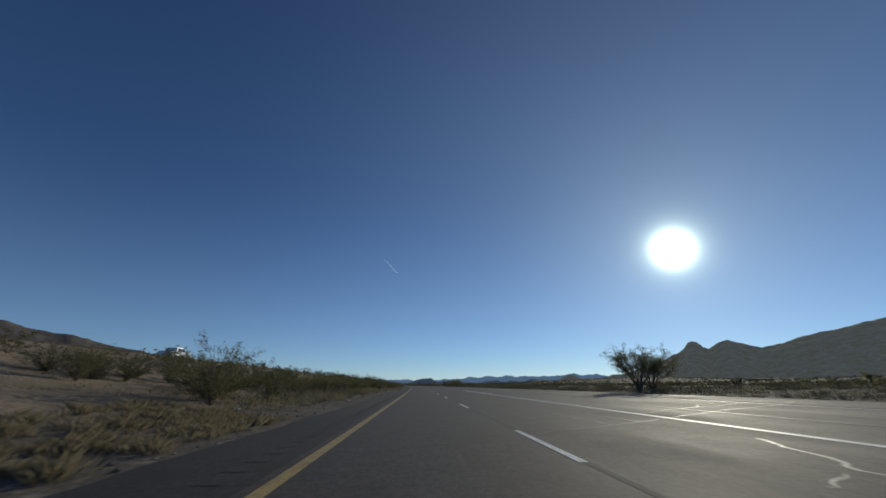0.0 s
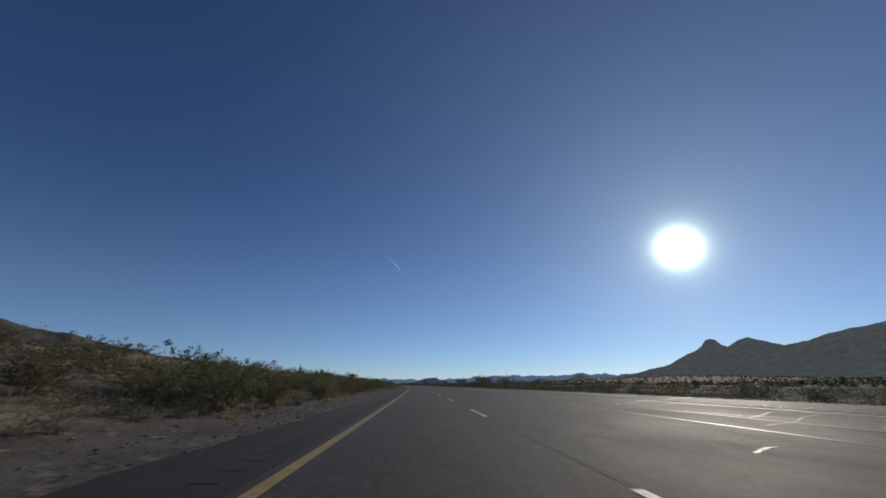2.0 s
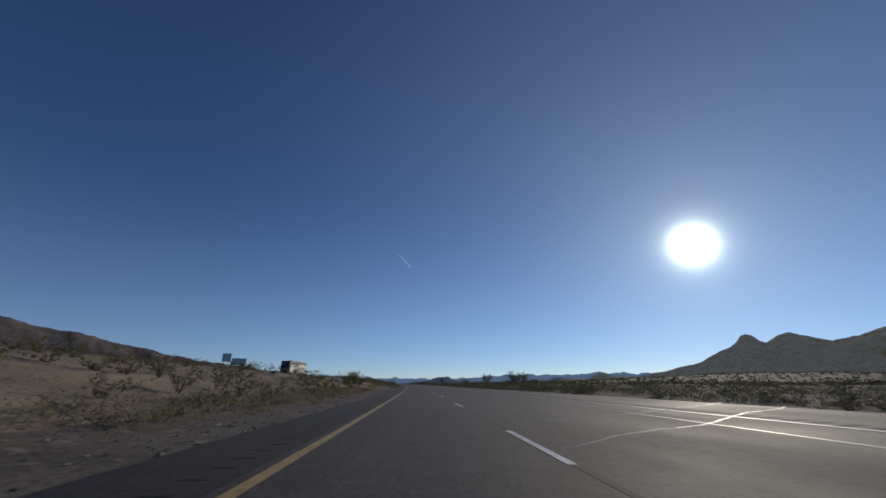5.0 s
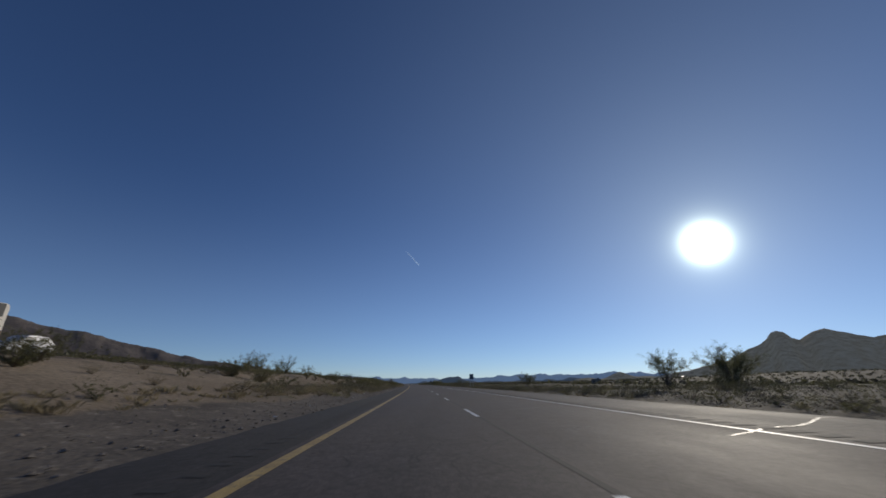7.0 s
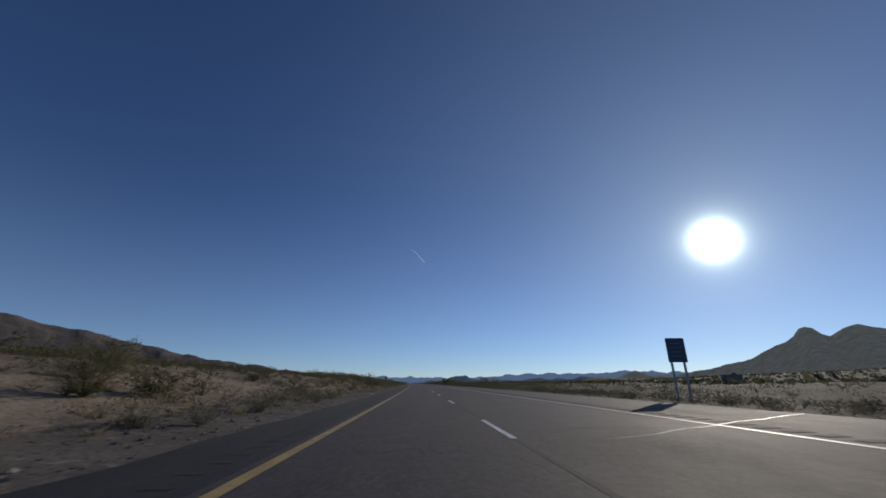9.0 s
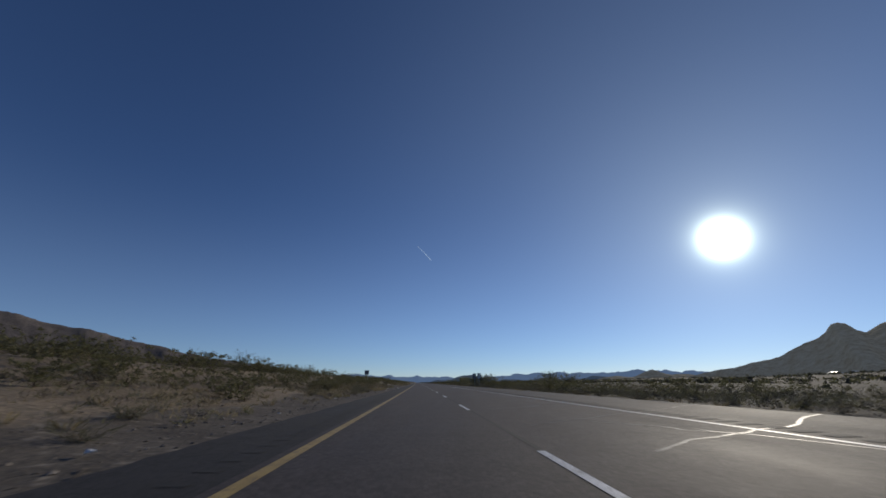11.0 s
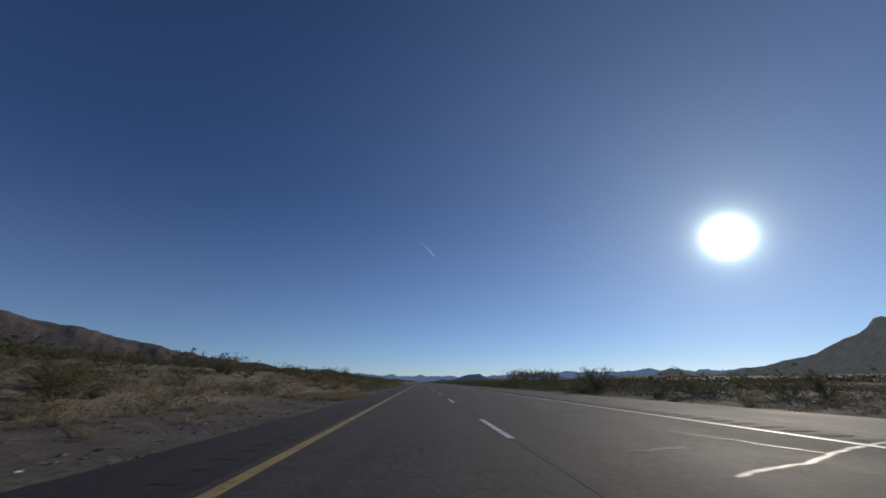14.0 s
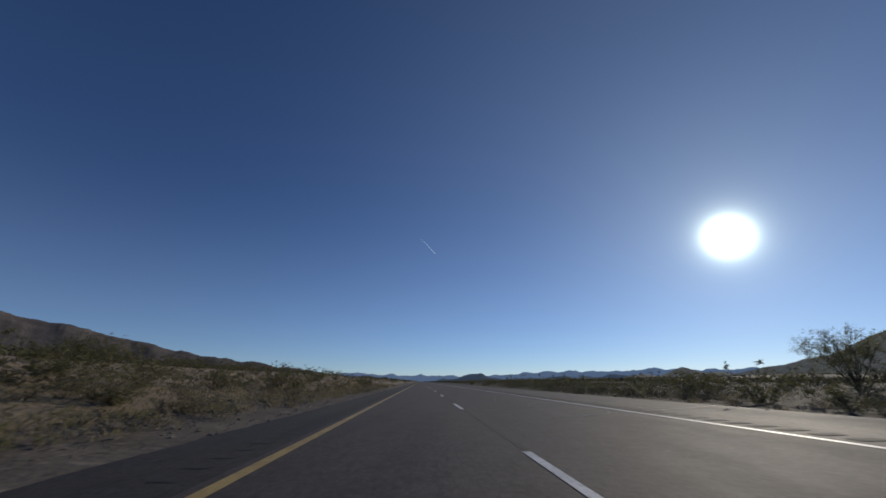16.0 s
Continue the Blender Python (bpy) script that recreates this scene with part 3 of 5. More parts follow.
bursages = [plant("bursage_bush", "low rounded grey-green bursage bush on gravel", "bush", "bursage bushes", 80 + i, 1.0, 1.05, 30, 5, 14, 0.028, 0.008, M_LEAF_GREY, low=0.10, straight=0.7, bends=2) for i in range(4)]
dry_bushes = [plant("dry_bush", "dry straw-coloured brittle bush on the verge", "bush", "dry bushes", 90 + i, 1.0, 0.9, 34, 6, 7, 0.026, 0.008, M_GRASS, low=0.15, straight=0.8, bends=2) for i in range(3)]
far_dry = [plant("dry_bush", "low dry straw-coloured bush among the scrub", "bush", "dry bushes", 95 + i, 1.0, 0.9, 13, 5, 4, 0.055, 0.012, M_GRASS, low=0.15, straight=0.8, bends=2) for i in range(3)]
trees = [plant("palo_verde_tree", "airy palo verde tree with several thin trunks", "tree", "palo verde trees", 100 + i, 1.0, 0.62, 13, 16, 62, 0.0105, 0.012, M_LEAF_TREE, ("trunk", "crown"), low=0.46, droop=0.12) for i in range(4)]

used = {}
things_of = {}
rest = {"v": [], "f": [], "m": [], "n": 0}
TEMPLATE = {}
REST_MATS = [M_STEM, M_LEAF, M_LEAF_GREY, M_GRASS, M_LEAF_TREE]


def template(src):
    if src.name not in TEMPLATE:
        made = []
        for ch in src.children:
            me = ch.data
            co = np.empty(len(me.vertices) * 3)
            me.vertices.foreach_get("co", co)
            made.append((co.reshape(-1, 3), [tuple(p.vertices) for p in me.polygons], REST_MATS.index(me.materials[0])))
        TEMPLATE[src.name] = made
    return TEMPLATE[src.name]


def put(kinds, d, y, size, rg, wide=1.0, tilt=4.0, single=True):
    """Stands a plant on the land: the first use of each kind is moved there, later ones are copies, the farther ones join the scrub."""
    src = kinds[rg.randrange(len(kinds))]
    m = Matrix.Translation(on_land(d, y, -0.04)) @ pose(0, 0, 0, rg.uniform(-tilt, tilt), rg.uniform(-tilt, tilt), rg.uniform(0, 360))
    m = m @ Matrix.Diagonal((size * wide, size * wide, size, 1))
    kind = src.name.split(".")[0]
    if src.name not in used:
        used[src.name] = True
        src.matrix_basis = m
        things_of[kind] = things_of.get(kind, 0) + 1
        return
    if single and things_of[kind] < 290:
        things_of[kind] += 1
        ob = copy_thing(src, Matrix())
        ob.matrix_basis = m
        return
    if kinds is creosotes or kinds is tall_creosotes:
        src = far_creosotes[rg.randrange(len(far_creosotes))]
    a = np.array(m)
    for co, fs, mi in template(src):
        rest["v"].append(co @ a[:3, :3].T + a[:3, 3])
        n = rest["n"]
        rest["f"] += [tuple(i + n for i in q) for q in fs]
        rest["m"] += [mi] * len(fs)
        rest["n"] += len(co)


rg = random.Random(11)
# plants that stand out, one by one: kind, d, y, height, width
SINGLE = [
    (tall_creosotes, -14.0, 16.6, 1.7, 1.1), (creosotes, -14.6, 18.2, 1.3, 1.4), (tall_creosotes, -14.2, 19.6, 1.6, 1.2), (creosotes, -15.2, 21.5, 1.3, 1.5), (tall_creosotes, -14.0, 22.6, 1.6, 1.2), (creosotes, -13.4, 24.5, 1.3, 1.5), (tall_creosotes, -12.6, 25.5, 1.5, 1.2),
    (creosotes, -12.0, 27.5, 1.3, 1.5), (creosotes, -16.0, 17.5, 1.2, 1.5), (creosotes, -17.0, 21.0, 1.2, 1.5), (creosotes, -11.2, 30.5, 1.4, 1.4),
    (trees, 19.5, 35.4, 4.8, 1.15), (trees, 22.0, 37.5, 4.5, 1.2), (trees, 15.2, 147.4, 2.9, 1.0), (tall_creosotes, 15.0, 162.4, 2.6, 0.8), (trees, 21.5, 207, 4.5, 1.1), (trees, 25, 214, 3.6, 1.1),
    (creosotes, 19, 200, 2.2, 1.0), (trees, 28.8, 310.4, 4.2, 1.1), (trees, 32.5, 315, 4.3, 1.1), (creosotes, 27, 309, 1.8, 1.3), (creosotes, 35, 318, 2.4, 1.3), (trees, 20.0, 305.8, 3.5, 1.0), (trees, 20.4, 348, 3.1, 1.0), (creosotes, 12.4, 324, 0.85, 2.0), (tall_creosotes, 13.0, 471, 2.0, 1.1),
    (tall_creosotes, 22, 505, 2.5, 1.1), (creosotes, 26, 509, 2.6, 1.2), (creosotes, 15.5, 503, 1.9, 1.0), (trees, 30, 522, 3.6, 1.0), (creosotes, 33, 519, 3.0, 1.1),
    (trees, 13.4, 522, 3.0, 1.15), (trees, 15.2, 524, 3.1, 1.15), (trees, 17.2, 526.5, 3.2, 1.15), (creosotes, 15, 521, 1.6, 1.4), (creosotes, 18, 527, 1.8, 1.4), (trees, 12.8, 545, 2.6, 1.0),
    (trees, 13.5, 578, 2.2, 1.1), (creosotes, 14.6, 580, 1.5, 1.4), (tall_creosotes, 13.2, 606, 2.9, 0.9), (creosotes, 14.6, 608, 1.7, 1.3), (tall_creosotes, 19.5, 609, 2.8, 0.9),
    (trees, 24.3, 648, 4.4, 0.8), (trees, 25.4, 644.5, 4.3, 0.75), (trees, 26.5, 641, 4.2, 0.75), (trees, 27.6, 638, 3.9, 0.7), (trees, 29.4, 635, 3.9, 0.75), (creosotes, -13.6, 286.3, 1.4, 1.3), (creosotes, -14.8, 288.2, 1.4, 1.3),
    (tall_creosotes, -7.6, 14.5, 2.5, 1.0), (creosotes, -8.6, 16.5, 2.0, 1.2), (tall_creosotes, -7.2, 18.5, 2.1, 1.0), (tall_creosotes, -8.2, 62.5, 2.4, 1.1), (tall_creosotes, -7.4, 65.5, 2.3, 1.2), (tall_creosotes, -8.4, 68.5, 2.0, 1.2),
    (creosotes, -7.4, 70, 1.8, 1.2), (tall_creosotes, -9.6, 256.5, 2.3, 1.0), (creosotes, -9.2, 258.6, 1.9, 1.25), (creosotes, -10.4, 255, 1.9, 1.25),
    (creosotes, -7.4, 349, 1.4, 1.4), (creosotes, -8.5, 351, 1.3, 1.5), (creosotes, -9.7, 343, 1.0, 1.5), (creosotes, -18, 357, 1.2, 1.6), (creosotes, -8.1, 622.8, 1.1, 1.7), (creosotes, -8.6, 620, 1.1, 1.7), (creosotes, -8.3, 617, 0.9, 1.7), (creosotes, -7.7, 634.5, 1.1, 1.5),
    (creosotes, -9.6, 362.6, 1.3, 1.6), (creosotes, -9.2, 365, 1.3, 1.6), (creosotes, -13.3, 383, 1.3, 1.5), (tall_creosotes, -8.2, 421, 2.3, 1.0), (tall_creosotes, -9.0, 424, 2.4, 1.0), (creosotes, -7.9, 427, 1.8, 1.2),
    (creosotes, -13.5, 541, 1.1, 1.6), (creosotes, -15, 544, 1.2, 1.6), (creosotes, -12.9, 557, 1.2, 1.5), (creosotes, -10, 88.7, 1.5, 1.4), (creosotes, -9.5, 91.9, 1.5, 1.4), (tall_creosotes, -9.2, 94.5, 2.0, 1.0), (creosotes, -11.5, 90, 1.6, 1.4),
    (creosotes, 21.5, 206.5, 3.4, 1.0), (creosotes, 18.6, 203, 2.4, 1.2), (creosotes, 26, 647, 2.6, 1.2), (creosotes, -13.2, 306.2, 1.5, 1.5), (creosotes, -14.3, 309.5, 1.4, 1.6), (tall_creosotes, -17.6, 316.5, 2.6, 0.9), (tall_creosotes, -19.2, 317.5, 2.3, 0.9), (creosotes, -10.6, 304.3, 1.0, 1.5), (creosotes, -16.5, 308, 1.5, 1.6), (creosotes, -18, 312, 1.4, 1.6),
    (tall_creosotes, -14.2, 323.6, 2.0, 0.8), (creosotes, -15.8, 342.8, 1.0, 1.5), (creosotes, -9.2, 336, 1.7, 1.4), (creosotes, -17.2, 465.5, 1.1, 1.6), (tall_creosotes, -19.5, 471, 2.4, 0.9), (tall_creosotes, -18.2, 473, 2.0, 0.9), (creosotes, -7.9, 463, 1.4, 1.5), (creosotes, -8.9, 462, 1.1, 1.5),
    (creosotes, -9.0, 470.8, 1.1, 1.5), (creosotes, -17, 478, 1.3, 1.5), (creosotes, -10.5, 498, 1.1, 1.6), (creosotes, -9.3, 499.6, 1.2, 1.6), (creosotes, -9.7, 504, 1.0, 1.6), (creosotes, -12.8, 514, 1.2, 1.5), (tall_creosotes, -21, 503, 2.0, 0.9),
    (creosotes, -9.3, 556.2, 1.1, 1.7), (creosotes, -10.6, 557.5, 1.1, 1.6), (creosotes, -20.9, 568, 0.9, 1.7), (creosotes, -20.7, 574.5, 1.1, 1.6), (creosotes, -13.9, 573.2, 1.5, 1.5), (creosotes, -12.8, 572, 1.2, 1.5), (creosotes, -15.5, 594, 1.2, 1.5), (creosotes, -7.4, 580.5, 0.9, 1.5),
    (creosotes, -9.2, 597.2, 1.1, 1.6), (creosotes, -9.7, 600.6, 1.1, 1.6), (creosotes, -10.2, 596.7, 0.9, 1.6), (dry_bushes, -5.2, 594.3, 0.55, 1.7), (creosotes, -7.6, 605, 1.1, 1.5), (creosotes, -6.9, 609, 1.1, 1.5), (tall_creosotes, -17.7, 621, 1.6, 0.9), (creosotes, -24.2, 653, 1.8, 1.4),
    (creosotes, -9.9, 638.4, 1.1, 1.6), (creosotes, -9.3, 642.5, 1.1, 1.6), (creosotes, -8.7, 647.6, 1.1, 1.6), (creosotes, -9.5, 635, 0.9, 1.6), (creosotes, -10.7, 51.1, 1.9, 1.2), (tall_creosotes, -10, 59, 2.2, 1.0), (tall_creosotes, -9, 70, 2.2, 1.0),
    (creosotes, -15.5, 347, 1.6, 1.2), (creosotes, -12.5, 366, 1.5, 1.3), (creosotes, -13.8, 368.5, 1.5, 1.4), (creosotes, -17, 372, 1.5, 1.3),
    (creosotes, -9.5, 480, 1.5, 1.3), (creosotes, -11, 483, 1.5, 1.3), (creosotes, -9.6, 545, 1.3, 1.5), (creosotes, -12.5, 549, 1.4, 1.5), (creosotes, -16, 552, 1.6, 1.4),
    (creosotes, -10.2, 585, 1.3, 1.5), (creosotes, -12.5, 588, 1.3, 1.5), (tall_creosotes, -14.5, 621, 2.1, 0.8), (creosotes, -25.5, 655, 2.6, 1.3), (creosotes, -22, 648, 2.0, 1.3),
    (bursages, -6.6, 33, 0.9, 1.1), (bursages, -6.2, 112, 0.75, 1.1), (dry_bushes, -6.2, 106, 0.6, 1.1), (bursages, -5.7, 323, 0.7, 1.1), (bursages, -8.2, 322, 1.0, 1.3), (bursages, -9.3, 323.5, 1.0, 1.3), (bursages, -7.2, 324.5, 0.9, 1.3), (bursages, -8.4, 326.2, 0.9, 1.3), (creosotes, -8.4, 338, 1.7, 1.3), (tall_creosotes, -20, 333, 2.8, 0.9), (tall_creosotes, -21.5, 334, 2.5, 0.9), (bursages, -6.8, 325, 0.75, 1.2),
    (bursages, -5.5, 330, 0.6, 1.1), (bursages, -5.6, 338, 0.55, 1.2), (bursages, -5.2, 361, 0.65, 1.1), (bursages, -6.0, 360, 0.7, 1.2), (bursages, -5.4, 365, 0.6, 1.3),
    (bursages, -5.3, 372, 0.6, 1.2), (bursages, -5.6, 377, 0.7, 1.2), (bursages, -5.5, 462, 0.7, 1.2), (bursages, -6.0, 466, 0.75, 1.2), (bursages, -5.3, 469, 0.6, 1.2),
    (dry_bushes, -6.2, 477, 0.75, 1.1), (dry_bushes, -6.6, 597, 0.7, 1.2), (bursages, -6.0, 600, 0.8, 1.2), (dry_bushes, -5.4, 63, 0.4, 1.0), (dry_bushes, -5.6, 146, 0.45, 1.2),
]
for kinds, d, y, size, wide in SINGLE:
    put(kinds, d, y, size, rg, wide)

# the rest of the scrub by stretches: from y, to y, from d, to d, how many, kinds, least and most height, width, each a thing of its own or not
STRETCH = [
    (270, 720, -80, -46, 220, far_creosotes, 1.5, 2.6, 1.7, False), (440, 512, -26.5, -17, 46, far_creosotes, 1.3, 2.0, 1.5, False), (550, 690, -26.5, -17, 60, far_creosotes, 1.2, 1.9, 1.5, False), (10, 200, -80, -46, 110, far_creosotes, 1.4, 2.4, 1.6, False),
    (82, 102, -24, -10.5, 26, far_creosotes, 0.9, 1.6, 1.4, False), (538, 566, -26, -12.5, 40, far_creosotes, 0.6, 1.1, 1.5, False), (612, 730, 12.6, 18, 34, far_creosotes, 1.2, 2.1, 1.2, False), (330, 450, -26, -14, 30, far_creosotes, 0.8, 1.3, 1.5, False),
    (40, 74, -10.8, -7.6, 26, creosotes, 0.9, 1.5, 1.4, True), (292, 352, -10.0, -7.6, 60, far_dry, 0.35, 0.65, 1.6, False), (470, 512, -9.5, -7.4, 40, far_dry, 0.35, 0.6, 1.6, False), (552, 640, -9.0, -7.0, 60, far_dry, 0.3, 0.55, 1.6, False),
    (19, 60, -12, -7.4, 34, creosotes, 1.0, 1.7, 1.3, True), (19, 60, -26, -11, 50, far_creosotes, 0.8, 1.5, 1.3, False),
    (60, 72, -11.0, -7.0, 10, creosotes, 0.9, 1.6, 1.35, True), (72, 90, -11.0, -7.0, 6, creosotes, 0.5, 0.8, 1.4, True), (90, 190, -11.5, -6.3, 96, creosotes, 0.9, 1.7, 1.35, True), (60, 90, -26, -11, 34, far_creosotes, 0.5, 1.0, 1.4, False), (90, 200, -26, -10.5, 90, far_creosotes, 0.8, 1.6, 1.35, False), (22, 60, -14, -7.5, 8, tall_creosotes, 1.7, 2.2, 1.0, True), (90, 185, -14, -7.5, 18, tall_creosotes, 1.7, 2.3, 1.0, True), (72, 90, -16, -6.5, 30, far_dry, 0.3, 0.6, 1.4, False),
    (180, 250, -14, -7.4, 34, creosotes, 0.9, 1.6, 1.25, True), (180, 250, -26, -12, 55, far_creosotes, 0.8, 1.5, 1.3, False), (268, 330, -26, -16, 44, far_creosotes, 0.5, 1.1, 1.3, False),
    (266, 330, -14, -7, 5, creosotes, 0.6, 1.0, 1.3, True), (330, 450, -26, -13, 140, far_creosotes, 0.5, 1.2, 1.4, False), (330, 450, -13, -7, 26, creosotes, 0.7, 1.3, 1.3, True),
    (440, 512, -26, -9, 150, far_creosotes, 0.6, 1.3, 1.4, False), (450, 512, -12, -7.0, 14, creosotes, 0.8, 1.3, 1.3, True), (455, 512, -14, -6.2, 70, far_dry, 0.35, 0.7, 1.4, False), (300, 450, -20, -6.5, 90, far_dry, 0.3, 0.6, 1.4, False),
    (512, 550, -26, -20, 18, far_creosotes, 0.7, 1.4, 1.35, False), (550, 640, -26, -11, 130, far_creosotes, 0.5, 1.1, 1.5, False), (550, 640, -12, -7.6, 16, creosotes, 0.7, 1.1, 1.5, True),
    (596, 700, -16, -7.2, 80, far_creosotes, 0.7, 1.4, 1.45, False), (600, 690, -14, -6.0, 60, far_dry, 0.3, 0.6, 1.4, False), (600, 680, -26, -12, 70, far_creosotes, 0.6, 1.3, 1.4, False), (680, 1000, -20, -9, 80, far_creosotes, 0.8, 1.4, 1.5, False),
    (300, 512, -13, -5.5, 70, bursages, 0.3, 0.7, 1.3, True), (548, 700, -12, -5.8, 44, bursages, 0.3, 0.65, 1.3, True), (20, 250, -9, -5.7, 50, bursages, 0.3, 0.6, 1.3, True),
    (250, 520, -18, -6.0, 70, dry_bushes, 0.3, 0.6, 1.3, True), (20, 240, -9, -5.5, 34, dry_bushes, 0.3, 0.5, 1.3, True), (548, 680, -18, -6, 50, dry_bushes, 0.3, 0.6, 1.3, True),
    (0, 900, -80, -46, 70, far_creosotes, 1.0, 1.9, 1.5, False), (10, 110, 13, 34, 100, far_creosotes, 0.7, 1.4, 1.4, False), (110, 260, 12.6, 34, 150, far_creosotes, 0.6, 1.4, 1.4, False),
    (260, 340, 12.5, 40, 120, far_creosotes, 0.45, 1.1, 1.4, False), (340, 450, 12.5, 40, 120, far_creosotes, 0.35, 0.8, 1.4, False), (450, 660, 12.4, 18, 30, creosotes, 0.8, 1.5, 1.4, True),
    (450, 660, 12.4, 36, 230, far_creosotes, 0.7, 1.7, 1.4, False), (660, 1000, 12.6, 30, 110, far_creosotes, 0.9, 1.8, 1.6, False), (20, 660, 10.9, 14.0, 110, bursages, 0.25, 0.6, 1.4, True), (20, 660, 10.8, 13.5, 70, dry_bushes, 0.25, 0.5, 1.4, True),
]
for y0, y1, d0, d1, count, kinds, low, high, wide, single in STRETCH:
    for k in range(count):
        y = y0 + (y1 - y0) * (k + rg.random()) / count
        d = rg.uniform(d0, d1)
        if d > 8:
            d += widening(y)
        put(kinds, d, y, rg.uniform(low, high), rg, wide * rg.uniform(0.85, 1.15), single=single)
tagged(new("roadside_scrub", mesh_of("roadside_scrub", np.concatenate(rest["v"]).tolist(), rest["f"], REST_MATS, False, rest["m"])),
       "dense olive creosote scrub beyond the verges", "scrub", kind="stuff")

# scrub too far to tell apart
nr = np.random.default_rng(5)
v, f = [], []
spots = []
while len(spots) < 6500:
    y = float(nr.uniform(-20, 2600))
    d = float(nr.uniform(-420, 420)) if y < 800 else float(nr.normal(0, 160))
    if (-26 < d < 40 and y < 800) or (-9 < d < 14) or -45 < d < -26:
        continue
    spots.append((d, y))
spots += [(-46.0 - 330.0 * float(nr.uniform()) ** 1.5, float(nr.uniform(-20, 1250))) for k in range(5500)]
spots += [(75.0 + 420.0 * float(nr.uniform()) ** 1.2, float(nr.uniform(-20, 1400))) for k in range(7000)]
for d, y in spots:
    p = on_land(d, y)
    s = float(nr.uniform(0.9, 2.0))
    n = 20
    c = nr.normal(0, 1, (n, 3))
    c /= np.linalg.norm(c, axis=1)[:, None]
    c *= nr.uniform(0.5, 1.0, (n, 1)) * np.array([s * 0.9, s * 0.9, s * 0.6])
    c[:, 2] = np.abs(c[:, 2]) + 0.1
    c += np.array(p)
    for q in c:
        e = nr.normal(0, 0.22 * s, (3, 3))
        b = len(v)
        v += (q + e).tolist()
        f.append((b, b + 1, b + 2))
tagged(new("far_scrub", mesh_of("far_scrub", v, f, [M_LEAF, M_STEM, M_LEAF_GREY], False, nr.choice(3, len(f), p=[0.5, 0.35, 0.15]).tolist())), "dark olive desert scrub spread over the plain", "scrub", kind="stuff")


# low dry scrub between the bushes
v, f, mi = [], [], []
for k in range(8500):
    y = float(nr.uniform(2, 700))
    if nr.uniform() < 0.55:
        d = -6.0 - abs(float(nr.normal(0, 7.5)))
        if d < -26 or (515 < y < 548 and d > -19) or (264 < y < 300 and nr.uniform() < 0.7):
            continue
    else:
        d = 10.9 + widening(y) + abs(float(nr.normal(0, 11)))
    p = np.array(on_land(d, y))
    s = float(nr.uniform(0.14, 0.42))
    n = 22
    c = nr.normal(0, 1, (n, 3)) * np.array([s * 0.5, s * 0.5, s * 0.22])
    c[:, 2] = np.abs(c[:, 2]) + 0.03
    way = nr.normal(0, 1, (n, 3))
    way[:, 2] = np.abs(way[:, 2]) + 0.5
    way /= np.linalg.norm(way, axis=1)[:, None]
    flat = nr.normal(0, 0.005, (n, 3))
    b = len(v)
    c += p
    tri3 = np.stack([c - flat, c + flat, c + way * s * 0.45], axis=1).reshape(-1, 3)
    v += tri3.tolist()
    f += [(b + 3 * j, b + 3 * j + 1, b + 3 * j + 2) for j in range(n)]
    mi += [int(nr.choice(3, p=[0.42, 0.28, 0.30]))] * n
tagged(new("low_scrub", mesh_of("low_scrub", v, f, [M_LEAF, M_LEAF_GREY, M_GRASS], False, mi)), "low dry brown and olive scrub on the sand", "scrub", kind="stuff")


def brush(name, label, bands, mats, share):
    """A heath of small brittle shrubs grown into each other: low domes of twigs and leaves, broken by bare patches."""
    v, f, mi = [], [], []
    for y0, y1, d0, d1, count, low, high, gaps in bands:
        for k in range(count):
            y, d = float(nr.uniform(y0, y1)), float(nr.uniform(d0, d1))
            if noise.noise(Vector((d * 0.22, y * 0.16, 4.0))) < gaps:
                continue
            p = np.array(on_land(d + (widening(y) if d > 8 else 0), y))
            h = low + (high - low) * min(1.0, max(0.0, 0.5 + 0.9 * noise.noise(Vector((d * 0.5, y * 0.45, 9.0)))))
            r = h * float(nr.uniform(0.8, 1.3))
            n = 24
            a, q = nr.uniform(0, 2 * math.pi, n), np.sqrt(nr.uniform(0, 1, n))
            c = np.stack([q * r * np.cos(a), q * r * np.sin(a), h * np.sqrt(1.05 - q * q) * nr.uniform(0.25, 1.0, n)], axis=1) + p
            way = nr.normal(0, 1, (n, 3))
            way[:, 2] = np.abs(way[:, 2]) + 0.3
            way /= np.linalg.norm(way, axis=1)[:, None]
            flat = np.cross(way, nr.normal(0, 1, (n, 3)))
            flat /= np.linalg.norm(flat, axis=1)[:, None]
            w = nr.uniform(0.007, 0.018, (n, 1))
            b = len(v)
            v += np.stack([c - flat * w, c + flat * w, c + way * nr.uniform(0.08, 0.2, (n, 1))], axis=1).reshape(-1, 3).tolist()
            f += [(b + 3 * j, b + 3 * j + 1, b + 3 * j + 2) for j in range(n)]
            mi += [int(nr.choice(len(mats), p=share))] * n
    return tagged(new(name, mesh_of(name, v, f, mats, False, mi)), label, "scrub", kind="stuff")


